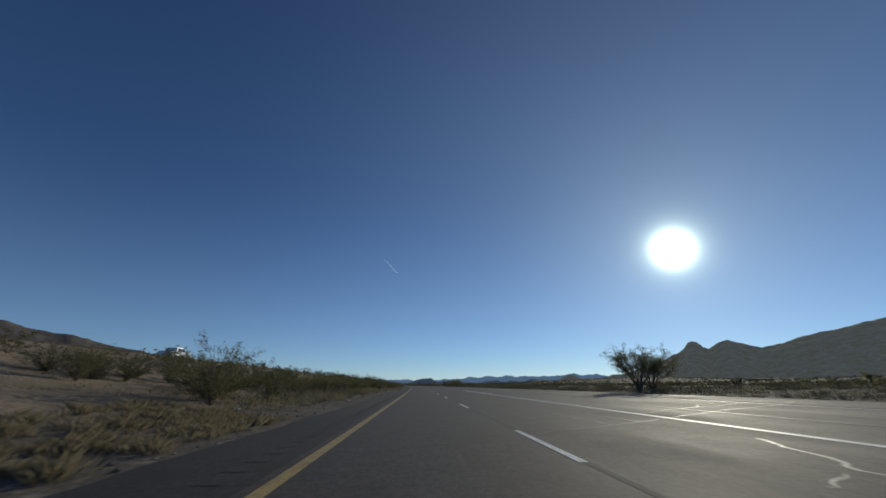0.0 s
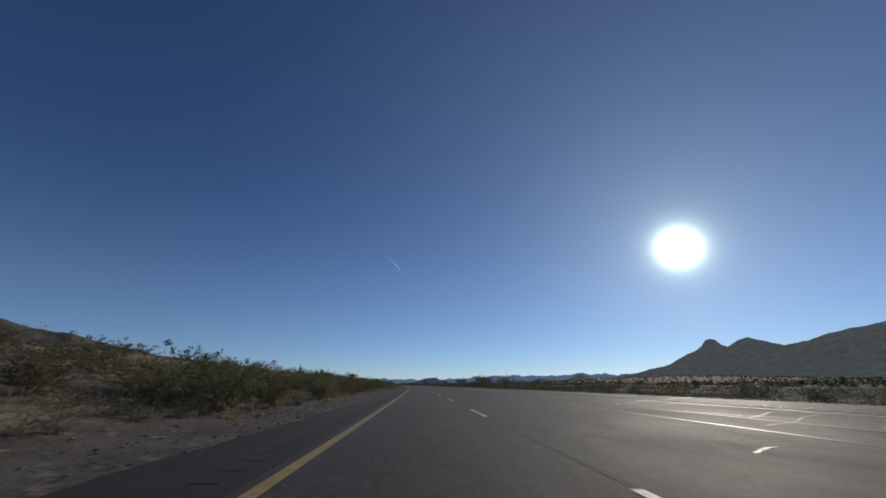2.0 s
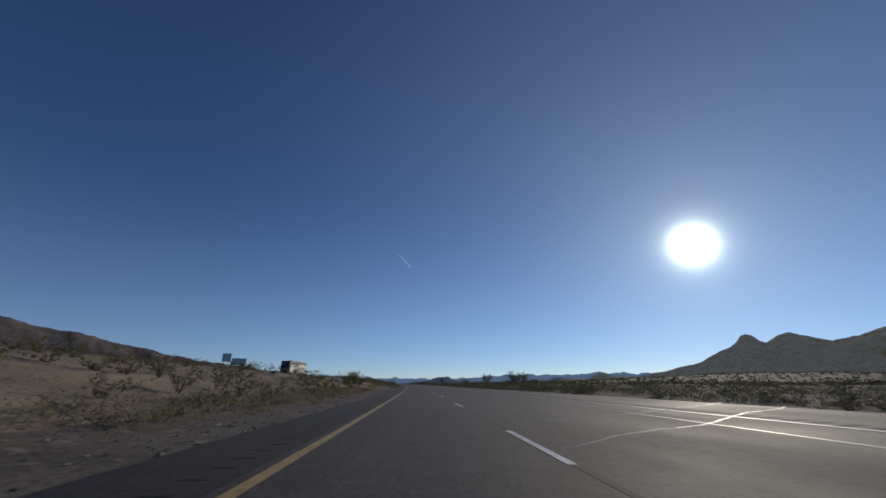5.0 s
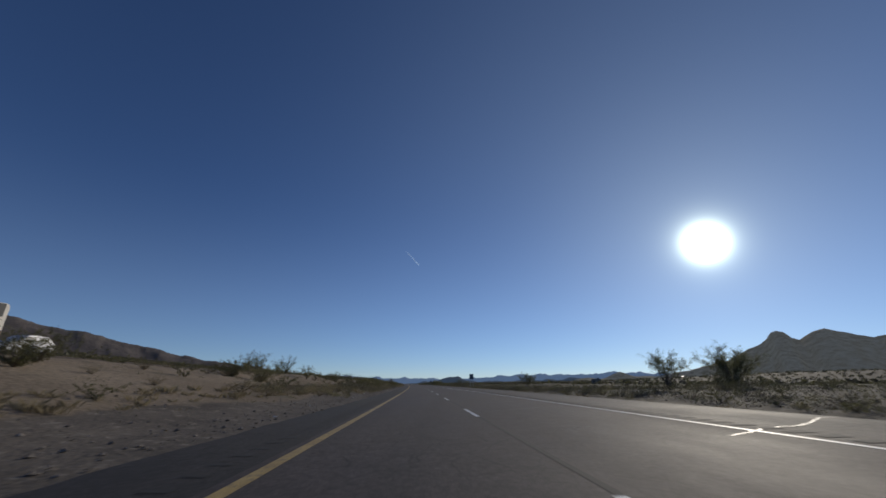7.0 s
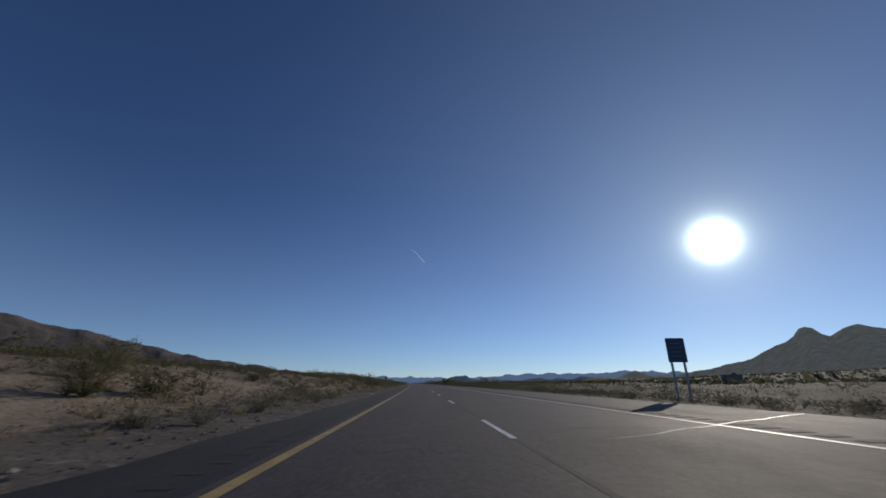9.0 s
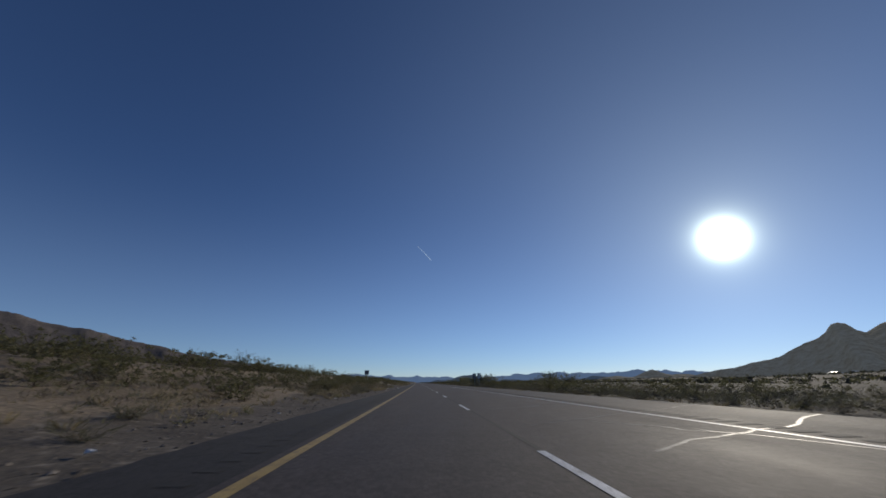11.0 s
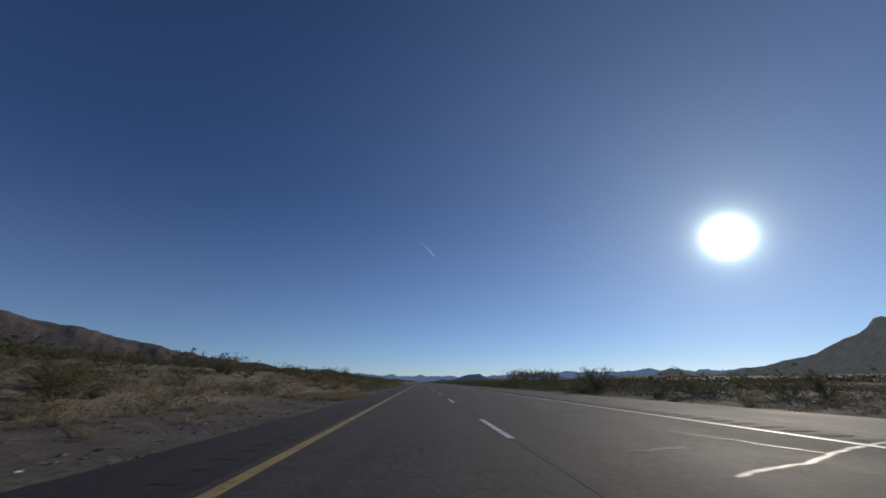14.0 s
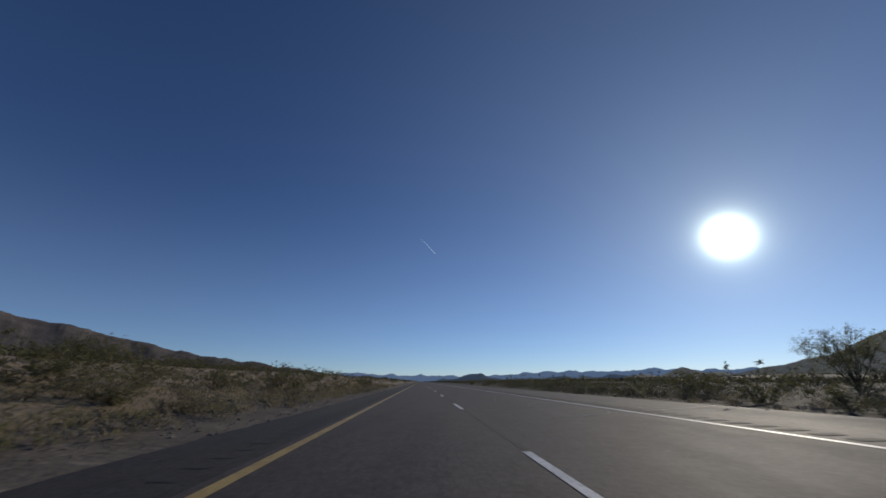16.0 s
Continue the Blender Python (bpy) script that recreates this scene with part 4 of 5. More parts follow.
brush("right_brush", "low grey-brown brush along the outer verge", [(16, 680, 11.4, 15.5, 8200, 0.20, 0.55, -0.38), (16, 680, 15.0, 26.0, 4200, 0.35, 0.75, -0.3), (440, 700, 12.2, 32, 6500, 0.4, 0.9, -0.5), (16, 330, 16, 42, 5200, 0.35, 0.8, -0.4)],
      [M_STEM, M_LEAF, M_LEAF_GREY, M_GRASS], [0.46, 0.26, 0.20, 0.08])
brush("bank_brush", "brown and olive brush at the foot of the bank", [(16, 60, -10.5, -6.6, 900, 0.25, 0.6, -0.3), (14, 60, -7.5, -5.4, 500, 0.15, 0.4, -0.2), (90, 250, -8.4, -5.7, 2300, 0.2, 0.5, -0.3), (566, 690, -7.0, -4.9, 1300, 0.12, 0.36, -0.1), (300, 512, -7.2, -5.2, 900, 0.12, 0.32, 0.05), (296, 355, -10.5, -7.6, 1000, 0.25, 0.55, -0.3),
      (340, 512, -13.0, -7.0, 2200, 0.2, 0.5, 0.02), (552, 690, -12.0, -6.6, 2200, 0.2, 0.5, -0.05), (538, 562, -16, -9.5, 500, 0.15, 0.4, -0.1), (76, 100, -10, -6.4, 500, 0.2, 0.5, -0.25)], [M_STEM, M_LEAF, M_LEAF_GREY, M_GRASS], [0.28, 0.22, 0.20, 0.30])


def blades(name, label, spots, height, mat, count, lean=0.35):
    """Dry grass: thin bent blades in tufts."""
    v, f = [], []
    for d, y, s in spots:
        p = on_land(d, y, -0.01)
        for k in range(count):
            a, r = nr.uniform(0, 2 * math.pi), nr.uniform(0, 0.26) * s
            b = p + Vector((r * math.cos(a), r * math.sin(a), 0))
            h = height * s * nr.uniform(0.5, 1.1)
            w = 0.0032 * s + 0.002
            t = Vector((math.cos(a), math.sin(a), 0)) * h * lean * nr.uniform(0.2, 1.3)
            n = Vector((-math.sin(a), math.cos(a), 0)) * w
            i = len(v)
            v += [b - n, b + n, b + t * 0.4 + Vector((0, 0, h * 0.65)), b + t + Vector((0, 0, h))]
            f += [(i, i + 1, i + 2), (i, i + 2, i + 3)]
    return tagged(new(name, mesh_of(name, v, f, mat)), label, "grass", kind="stuff")


spots = []
for y0, y1, d0, d1, count, low, high in [(2, 13, -8.5, -4.3, 360, 0.5, 0.95), (568, 579, -6.0, -4.1, 300, 0.4, 0.75), (262, 300, -9.5, -7.5, 160, 0.4, 0.9), (20, 250, -8.5, -5.2, 260, 0.3, 0.9),
                                         (300, 520, -9.5, -5.0, 420, 0.3, 1.0), (545, 720, -9, -4.9, 320, 0.3, 1.0), (20, 660, 10.5, 14, 420, 0.3, 0.9), (476, 486, -6.5, -5.0, 60, 0.6, 1.1)]:
    for k in range(count):
        y = float(nr.uniform(y0, y1))
        d = float(nr.uniform(d0, d1))
        spots.append((d + (widening(y) if d > 8 else 0), y, float(nr.uniform(low, high))))
blades("dry_grass", "dry yellow grass tufts along the verge", spots, 0.25, M_GRASS, 34, 0.9)

# stones on the verges, many small ones and some larger
v, f = [], []
for k in range(15000):
    y = float(nr.uniform(0, 680))
    if nr.uniform() < 0.8:
        d = -3.9 - abs(float(nr.normal(0, 2.2)))
    else:
        d = 10.6 + widening(y) + abs(float(nr.normal(0, 1.5)))
    s = float(np.clip(nr.lognormal(-3.7, 0.5), 0.012, 0.06))
    p = on_land(d, y, s * 0.2)
    i = len(v)
    ring = [p + Vector((math.cos(a) * s * nr.uniform(0.7, 1.3), math.sin(a) * s * nr.uniform(0.7, 1.3), nr.uniform(-0.2, 0.2) * s)) for a in (0, 1.25, 2.5, 3.8, 5.0)]
    v += ring + [p + Vector((0, 0, s * nr.uniform(0.5, 0.9))), p - Vector((0, 0, s * 0.4))]
    for j in range(5):
        f += [(i + j, i + (j + 1) % 5, i + 5), (i + (j + 1) % 5, i + j, i + 6)]
tagged(new("verge_stones", mesh_of("verge_stones", v, f, M_STONE)), "loose grey and tan stones on the verges", "stones", kind="stuff")

# dead twigs and bark on the verges
v, f = [], []
for k in range(1700):
    y = float(nr.uniform(0, 680))
    d = -3.85 - abs(float(nr.normal(0, 1.6))) if nr.uniform() < 0.8 else 10.6 + widening(y) + abs(float(nr.normal(0, 1.0)))
    a, ln, w = nr.uniform(0, math.pi), float(nr.uniform(0.08, 0.45)), float(nr.uniform(0.006, 0.025))
    p = on_land(d, y, 0.012)
    e = Vector((math.cos(a), math.sin(a), 0)) * ln * 0.5
    n = Vector((-math.sin(a), math.cos(a), 0)) * w
    i = len(v)
    v += [p - e - n * 0.5, p - e + n * 0.5, p + n + Vector((0, 0, 0.03)), p + e, p - n + Vector((0, 0, 0.02))]
    f += [(i, i + 1, i + 2), (i, i + 2, i + 4), (i + 2, i + 3, i + 4)]
tagged(new("verge_twigs", mesh_of("verge_twigs", v, f, M_STEM)), "dead brown twigs scattered on the verges", "twigs", kind="stuff")
# ---------- signs ----------
def facing(d, y, lift=0.0, turn=0.0):
    """On the land beside the road, its front (-y) to the traffic."""
    m = Matrix.Translation(on_land(d, y, lift)) @ pose(0, 0, 0, 0, 0, road_a(y) + turn)
    return m


def post_u(height, at):
    """A galvanised channel post."""
    return outline([(-0.035, 0.0), (-0.035, 0.004), (-0.018, 0.004), (-0.018, 0.03), (0.018, 0.03), (0.018, 0.004), (0.035, 0.004), (0.035, 0.0), (0.014, 0.0), (0.014, 0.026), (-0.014, 0.026), (-0.014, 0.0)],
                   height, "z", at)


def rounded(w, h, r, n=5):
    pts = []
    for cx, cz, a0 in ((w / 2 - r, h / 2 - r, 0), (-w / 2 + r, h / 2 - r, 90), (-w / 2 + r, -h / 2 + r, 180), (w / 2 - r, -h / 2 + r, 270)):
        pts += [(cx + r * math.cos(radians(a0 + 90 * k / n)), cz + r * math.sin(radians(a0 + 90 * k / n))) for k in range(n + 1)]
    return pts


def plate(w, h, at, thick=0.004, r=0.04):
    return outline(rounded(w, h, r), thick, "y", at)


def ring_of(r0, r1, at, thick=0.002, n=40, a0=0.0, a1=360.0):
    bm = bmesh.new()
    full = abs(a1 - a0 - 360) < 0.01
    rows = []
    for k in range(n + (0 if full else 1)):
        a = radians(a0 + (a1 - a0) * k / n)
        rows.append([bm.verts.new((at[0] + r * math.cos(a), at[1] - t, at[2] + r * math.sin(a))) for r, t in ((r0, 0), (r0, thick), (r1, thick), (r1, 0))])
    for k in range(n):
        a, b = rows[k], rows[(k + 1) % len(rows)]
        for j in range(4):
            bm.faces.new((a[j], a[(j + 1) % 4], b[(j + 1) % 4], b[j]))
    return bm


def text_mesh(words, size, at, thick=0.0015):
    """Letters as a mesh, from the built-in font, upright and facing -y."""
    cu = bpy.data.curves.new("letters", "FONT")
    cu.body, cu.size, cu.extrude, cu.align_x, cu.align_y = words, size, thick, "CENTER", "CENTER"
    ob = bpy.data.objects.new("letters", cu)
    scene.collection.objects.link(ob)
    bpy.context.view_layer.update()
    me = bpy.data.meshes.new_from_object(ob.evaluated_get(bpy.context.evaluated_depsgraph_get()))
    bpy.data.objects.remove(ob)
    bm = bmesh.new()
    bm.from_mesh(me)
    bpy.data.meshes.remove(me)
    bmesh.ops.transform(bm, matrix=Matrix.Translation(at) @ pose(0, 0, 0, 90, 0, 0), verts=bm.verts)
    return bm


# no U-turn sign at the crossing place
# grey tone paints in the shade on the white panel's face
M_SIGN_DULL = plain("shaded_sign_sheet", (0.30, 0.33, 0.33), 0.6, 0, 0.2)
s = thing("no_u_turn_sign", "square white no U-turn sign on two thin posts", "road sign", facing(-12.35, 521.0, -0.5))
H = 2.35
part("panel", plate(0.98, 0.98, (0, 0.0, H + 0.49)), M_SIGN_DULL, s, "white panel with shade dulled into its colour")
part("red_ring", ring_of(0.33, 0.42, (0, -0.0005, H + 0.49)), M_SIGN_RED, s, "red prohibition ring")
arrow = merged(ring_of(0.085, 0.155, (0.02, -0.0005, H + 0.58), 0.002, 20, 0, 180), box((0.07, 0.002, 0.34), (0.14, -0.0015, H + 0.41)), box((0.07, 0.002, 0.16), (-0.10, -0.0015, H + 0.50)),
               outline([(-0.20, 0.43), (0.0, 0.43), (-0.10, 0.28)], 0.002, "y", (0, -0.0025, H)))
part("arrow", arrow, M_SIGN_BLACK, s, "black turning arrow")
part("red_bar", box((0.72, 0.002, 0.075), (0, -0.006, H + 0.49), turn=pose(0, 0, 0, 0, 45, 0)), M_SIGN_RED, s, "red diagonal bar")
for x in (-0.30, 0.30):
    part("post", post_u(H + 0.95, (x, 0.008, -0.2)), M_SIGN_WHITE, s, "pale painted post")

# large dark sign panel on two posts
s = thing("road_sign", "tall rectangular road sign seen dark against the light", "road sign", facing(13.6, 372.4, turn=-4))
part("panel", plate(1.0, 1.25, (0, 0, 2.55), 0.006, 0.05), M_SIGN_BLUE, s, "blue sheet panel with pale border")
part("border", merged(box((0.92, 0.002, 0.02), (0, -0.002, 3.12)), box((0.92, 0.002, 0.02), (0, -0.002, 1.98)), box((0.02, 0.002, 1.12), (-0.45, -0.002, 2.55)), box((0.02, 0.002, 1.12), (0.45, -0.002, 2.55))), M_SIGN_PALE, s)
for k, (w, z) in enumerate(((0.6, 2.9), (0.7, 2.68), (0.5, 2.46), (0.62, 2.24))):
    part("text_bar", box((w, 0.002, 0.07), (0, -0.002, z)), M_SIGN_PALE, s, "faint line of lettering")
for x in (-0.33, 0.33):
    part("post", merged(box((0.09, 0.09, 3.4), (x, 0.055, 1.4), 0.008)), M_POST, s)

# route markers
def shield_outline(w, h):
    pts = [(-0.5, 0.36), (-0.36, 0.5), (-0.18, 0.46), (0, 0.5), (0.18, 0.46), (0.36, 0.5), (0.5, 0.36), (0.52, 0.1), (0.46, -0.14), (0.3, -0.36), (0, -0.5), (-0.3, -0.36), (-0.46, -0.14), (-0.52, 0.1)]
    return [(x * w, z * h) for x, z in pts]


s = thing("interstate_marker", "interstate route shield with direction plate on one post", "road sign", facing(11.35, 512.3, -0.15), "route markers")
part("direction_plate", plate(0.74, 0.32, (0, 0, 2.62), 0.004, 0.03), M_SIGN_BLUE, s, "blue direction plate")
part("plate_text", box((0.5, 0.002, 0.13), (0, -0.0015, 2.62)), M_SIGN_PALE, s, "pale lettering bar")
sh = part("shield", outline(shield_outline(0.74, 0.74), 0.004, "y", (0, 0, 2.06)), M_SIGN_BLUE, s, "blue route shield")
part("shield_top", outline([(-0.33, 2.20), (0.33, 2.20), (0.33, 2.32), (0.2, 2.37), (0, 2.39), (-0.2, 2.37), (-0.33, 2.32)], 0.002, "y", (0, -0.0025, 0)), M_SIGN_BAND, sh, "red band of the shield, muted as if backlit")
part("shield_number", box((0.36, 0.002, 0.26), (0, -0.0015, 2.02)), M_SIGN_PALE, sh, "pale number block")
part("post", post_u(3.0, (0, 0.008, -0.2)), M_POST, s)
s = thing("route_marker", "white square route 95 marker with direction plate", "road sign", facing(12.3, 512.5, -0.13, 2), "route markers")
part("direction_plate", plate(0.74, 0.32, (0, 0, 2.64), 0.004, 0.03), M_SIGN_WHITE, s, "white direction plate")
part("plate_text", box((0.5, 0.002, 0.12), (0, -0.0015, 2.64)), M_SIGN_BLACK, s, "black lettering bar")
mk = part("marker_panel", plate(0.76, 0.76, (0, 0, 2.06), 0.004, 0.03), M_SIGN_BLACK, s, "black square marker panel")
part("white_shield", outline(shield_outline(0.68, 0.68), 0.002, "y", (0, -0.0025, 2.06)), M_SIGN_WHITE, mk, "white shield on black")
part("number", text_mesh("95", 0.46, (0, -0.0045, 2.06)), M_SIGN_BLACK, mk, "black number 95")
part("post", post_u(3.0, (0, 0.008, -0.2)), M_POST, s)

# delineator by the crossing place
s = thing("delineator_post", "short dark steel delineator post on the verge", "post", facing(-7.4, 510.5, 0, 10))
part("post", post_u(1.25, (0, 0, -0.15)), M_BLACK, s)
part("reflector", box((0.09, 0.01, 0.13), (0, -0.008, 1.02), 0.004), M_SIGN_RED, s, "dull red reflector")

# backs of signs on the other carriageway
def sign_back(name, label, d, y, panels, posts, mat=M_SIGN_BACK):
    t = thing(name, label, "road sign", facing(d, y, 0, 180 + 12))
    for w, h, x, z in panels:
        part("panel", plate(w, h, (x, 0, z), 0.006, 0.04), mat, t)
        for k in (-0.3, 0.3):
            part("stiffener", box((w * 0.92, 0.03, 0.04), (x, 0.02, z + h * k)), M_POST, t)
    for x, hgt in posts:
        part("post", box((0.12, 0.10, hgt), (x, 0.085, hgt / 2 - 0.2), 0.01), M_POST, t)
    return t


sign_back("direction_sign", "grey backs of two large direction signs", -45.4, 295.0, [(2.0, 2.0, 1.9, 4.0), (3.4, 1.7, -1.0, 3.0)], [(1.3, 5.0), (2.5, 5.0), (-0.1, 3.9), (-2.0, 3.9)])
sign_back("small_sign", "small sign back beside the opposite carriageway", -46.0, 121.0, [(0.95, 1.2, 0, 2.7)], [(-0.25, 3.4), (0.25, 3.4)], M_SIGN_GREEN)

# ---------- vehicles on the other carriageway ----------
M_RIM_DULL = plain("dull_alloy", (0.22, 0.22, 0.23), 0.45, 0.6, 0.2, 4.0)


def wheel(parent, x, y, r, w, double=False):
    t = part("wheel", tube(r, r, w, (x, y, r), pose(0, 0, 0, 0, 90, 0), 24, 0.03), M_RUBBER, parent, "black rubber tyre")
    part("rim", tube(r * 0.62, r * 0.56, w + 0.03, (x, y, r), pose(0, 0, 0, 0, 90, 0), 20, 0.01), M_RIM_DULL, t, "grey wheel rim")
    part("hub", tube(r * 0.18, r * 0.14, w + 0.07, (x, y, r), pose(0, 0, 0, 0, 90, 0), 12), M_BLACK, t)
    return t


def prism(side, half, at_x=0.0, bevel=0.0, top_in=0.0, top_z=None):
    """A body from its side outline (along, up), 2 * half wide, drawn in towards the roof."""
    bm = outline(side, 2 * half, "x", (-half + at_x, 0, 0))
    if top_z is not None:
        hi = max(z for _, z in side)
        for v in bm.verts:
            if v.co.z > top_z:
                k = (v.co.z - top_z) / max(1e-6, hi - top_z)
                v.co.x *= 1 - top_in * k / half
    if bevel:
        bmesh.ops.bevel(bm, geom=[e for e in bm.edges if e.calc_face_angle(0) > 0.35], offset=bevel, segments=2, affect="EDGES")
    return bm


def on_far_road(d, y):
    return Matrix.Translation((road_x(y) + d, y, far_road_z(y + 5))) @ pose(0, 0, 0, 0, 0, road_a(y))


# motor coach: front towards -y, its near side is +x
LONG = 11.6
rv = thing("motorhome", "cream and brown class A motorhome with swoosh stripes", "motorhome", on_far_road(-30.8, 289.2) @ pose(0, 0, 0, 0, 0, -9) @ Matrix.Diagonal((0.84, 0.84, 0.9, 1)))
part("body", prism([(0.15, 0.45), (0.02, 1.1), (0.0, 1.6), (0.28, 3.25), (0.55, 3.42), (LONG - 0.15, 3.42), (LONG, 3.2), (LONG, 0.55), (LONG - 0.3, 0.42)], 1.25, 0, 0.06), M_RV_CREAM, rv, smooth=False)
part("front_mask", prism([(-0.03, 0.5), (-0.03, 1.62), (0.25, 3.30), (0.55, 3.46), (0.95, 3.46), (0.8, 1.5), (0.7, 0.48)], 1.265, 0, 0.04), M_RV_DARK, rv, "dark painted front cap")
part("windshield", outline([(-1.1, 1.72), (1.1, 1.72), (1.02, 2.95), (-1.02, 2.95)], 0.02, "y", (0, 0, 0)), M_GLASS_DARK, rv, "large tinted windshield").matrix_basis = Matrix.Translation((0, 0.24, -0.03)) @ pose(0, -0.28, 0, -9, 0, 0)
for x in (-0.9, 0.9):
    part("headlight", box((0.34, 0.06, 0.2), (x, -0.03, 0.95), 0.02), M_LIGHT, rv, "clear headlight")
part("bumper", box((2.45, 0.16, 0.3), (0, -0.02, 0.55), 0.05), M_RV_DARK, rv)
part("upper_band", box((0.06, 10.4, 0.95), (1.265, 6.05, 2.90), 0.012), M_RV_DARK, rv, "dark upper band round the windows")
for y0, w in ((2.0, 1.0), (3.6, 1.3), (5.3, 0.9)):
    win = part("window", box((0.03, w, 0.62), (1.292, y0 + w / 2, 2.72), 0.012), M_GLASS_DARK, rv, "tinted side window")
    part("window_frame", merged(box((0.02, w + 0.08, 0.04), (1.298, y0 + w / 2, 3.05)), box((0.02, w + 0.08, 0.04), (1.298, y0 + w / 2, 2.39))), M_BLACK, win)
slide = part("slide_out", box((0.10, 4.6, 0.6), (1.29, 8.2, 2.3), 0.03), M_RV_CREAM, rv, "cream slide-out section")
part("slide_window", box((0.03, 1.5, 0.5), (1.315, 7.0, 2.72), 0.012), M_GLASS_DARK, slide, "tinted slide-out window")


def swoosh(z0, z1, rise, thick, y0, y1):
    """A long tapering wave stripe along the coach's side."""
    bm = bmesh.new()
    n = 24
    rows = []
    for k in range(n + 1):
        u = k / n
        y = y0 + (y1 - y0) * u
        z = z0 + (z1 - z0) * u + rise * math.sin(u * math.pi * 1.6)
        t = thick * (0.15 + math.sin(math.pi * min(1, u * 1.05)) * 0.85)
        rows.append([bm.verts.new((1.258, y, z - t / 2)), bm.verts.new((1.258, y, z + t / 2)), bm.verts.new((1.264, y, z + t / 2)), bm.verts.new((1.264, y, z - t / 2))])
    for a, b in zip(rows, rows[1:]):
        for j in range(4):
            bm.faces.new((a[j], a[(j + 1) % 4], b[(j + 1) % 4], b[j]))
    bm.faces.new(rows[0]), bm.faces.new(rows[-1])
    return bm


part("stripe", swoosh(1.55, 2.0, -0.22, 0.24, 1.5, 11.3), M_RV_TAN, rv, "brown swoosh stripe")
part("stripe", swoosh(1.10, 1.50, -0.26, 0.30, 1.5, 11.4), M_RV_TAN, rv, "brown swoosh stripe")
part("stripe", swoosh(2.1, 2.35, -0.16, 0.26, 1.4, 7.5), M_RV_DARK, rv, "dark swoosh stripe")
part("stripe", swoosh(0.75, 0.85, -0.08, 0.12, 2.2, 11.4), M_RV_TAN, rv, "brown swoosh stripe")
part("rear_cap", box((2.46, 2.1, 1.0), (0.02, LONG - 1.05, 1.0), 0.04), M_RV_TAN, rv, "brown lower rear panel")
part("skirt", box((2.44, LONG - 1.0, 0.2), (0, LONG / 2, 0.48), 0.03), M_RV_DARK, rv)
for y0 in (3.6, 7.4, 9.4):
    part("roof_unit", box((0.85, 1.0, 0.3), (0, y0, 3.55), 0.09, 3), M_CAR_WHITE if y0 > 4 else M_BLACK, rv, "roof air conditioner")
part("mirror", merged(box((0.22, 0.12, 0.42), (1.52, 0.25, 2.0), 0.03), box((0.25, 0.05, 0.05), (1.36, 0.3, 2.15))), M_BLACK, rv)
for y0 in (2.3, 8.3):
    for x in (1.1, -1.1):
        wheel(rv, x, y0, 0.5, 0.3)

car = thing("towed_car", "small white hatchback towed behind the motorhome", "car", on_far_road(-30.4, 300.6))
part("body", prism([(0.05, 0.3), (0.0, 0.62), (0.25, 0.82), (1.05, 0.95), (3.75, 0.98), (3.95, 0.7), (3.9, 0.32)], 0.87, 0, 0.05), M_CAR_WHITE, car)
cab = part("cabin", prism([(0.95, 0.92), (1.7, 1.46), (2.1, 1.52), (3.3, 1.47), (3.85, 0.95)], 0.80, 0, 0.05, 0.16, 0.95), M_CAR_WHITE, car, "white roof and pillars")
part("side_glass", prism([(1.25, 0.98), (1.78, 1.38), (2.3, 1.42), (2.3, 0.98)], 0.795, 0, 0.0, 0.13, 0.95), M_GLASS_DARK, cab, "dark side windows")
part("side_glass", prism([(2.38, 0.98), (2.38, 1.42), (3.2, 1.38), (3.55, 1.0)], 0.795, 0, 0.0, 0.13, 0.95), M_GLASS_DARK, cab, "dark side windows")
part("windshield", outline([(-0.66, 0), (0.66, 0), (0.58, 0.66), (-0.58, 0.66)], 0.015, "y", (0, 0, 0)), M_GLASS_DARK, cab).matrix_basis = Matrix.Translation((0, 1.04, 0.98)) @ pose(0, 0, 0, -54, 0, 0)
for x in (-0.62, 0.62):
    part("headlight", box((0.3, 0.1, 0.14), (x, 0.1, 0.7), 0.03), M_LIGHT, car, "clear headlight")
part("bumper", box((1.7, 0.12, 0.2), (0, 0.02, 0.4), 0.04), M_BLACK, car)
part("tow_bar", merged(box((0.06, 1.5, 0.06), (0.25, -0.7, 0.45)), box((0.06, 1.5, 0.06), (-0.25, -0.7, 0.45))), M_BLACK, car)
for y0 in (0.75, 3.2):
    for x in (0.78, -0.78):
        wheel(car, x, y0, 0.31, 0.2)

pk = thing("pickup_truck", "white crew cab pickup truck on the opposite carriageway", "pickup truck", on_far_road(-34.6, 59.5) @ pose(0, 0, 0, 0, 0, 180) @ Matrix.Diagonal((0.95, 0.86, 0.95, 1)))
part("body", prism([(0.08, 0.5), (0.0, 0.95), (0.06, 1.22), (0.3, 1.3), (1.55, 1.36), (5.72, 1.36), (5.8, 1.2), (5.78, 0.6), (5.7, 0.52)], 0.98, 0, 0.07), M_CAR_WHITE, pk)
cab = part("cabin", prism([(1.45, 1.30), (2.2, 1.93), (2.5, 2.0), (3.85, 1.98), (4.05, 1.90), (4.15, 1.32)], 0.9, 0, 0.06, 0.17, 1.35), M_CAR_WHITE, pk, "white cab roof and pillars")
part("side_glass", prism([(1.78, 1.38), (2.28, 1.84), (2.86, 1.88), (2.86, 1.38)], 0.905, 0, 0, 0.14, 1.35), M_GLASS_DARK, cab, "dark side windows")
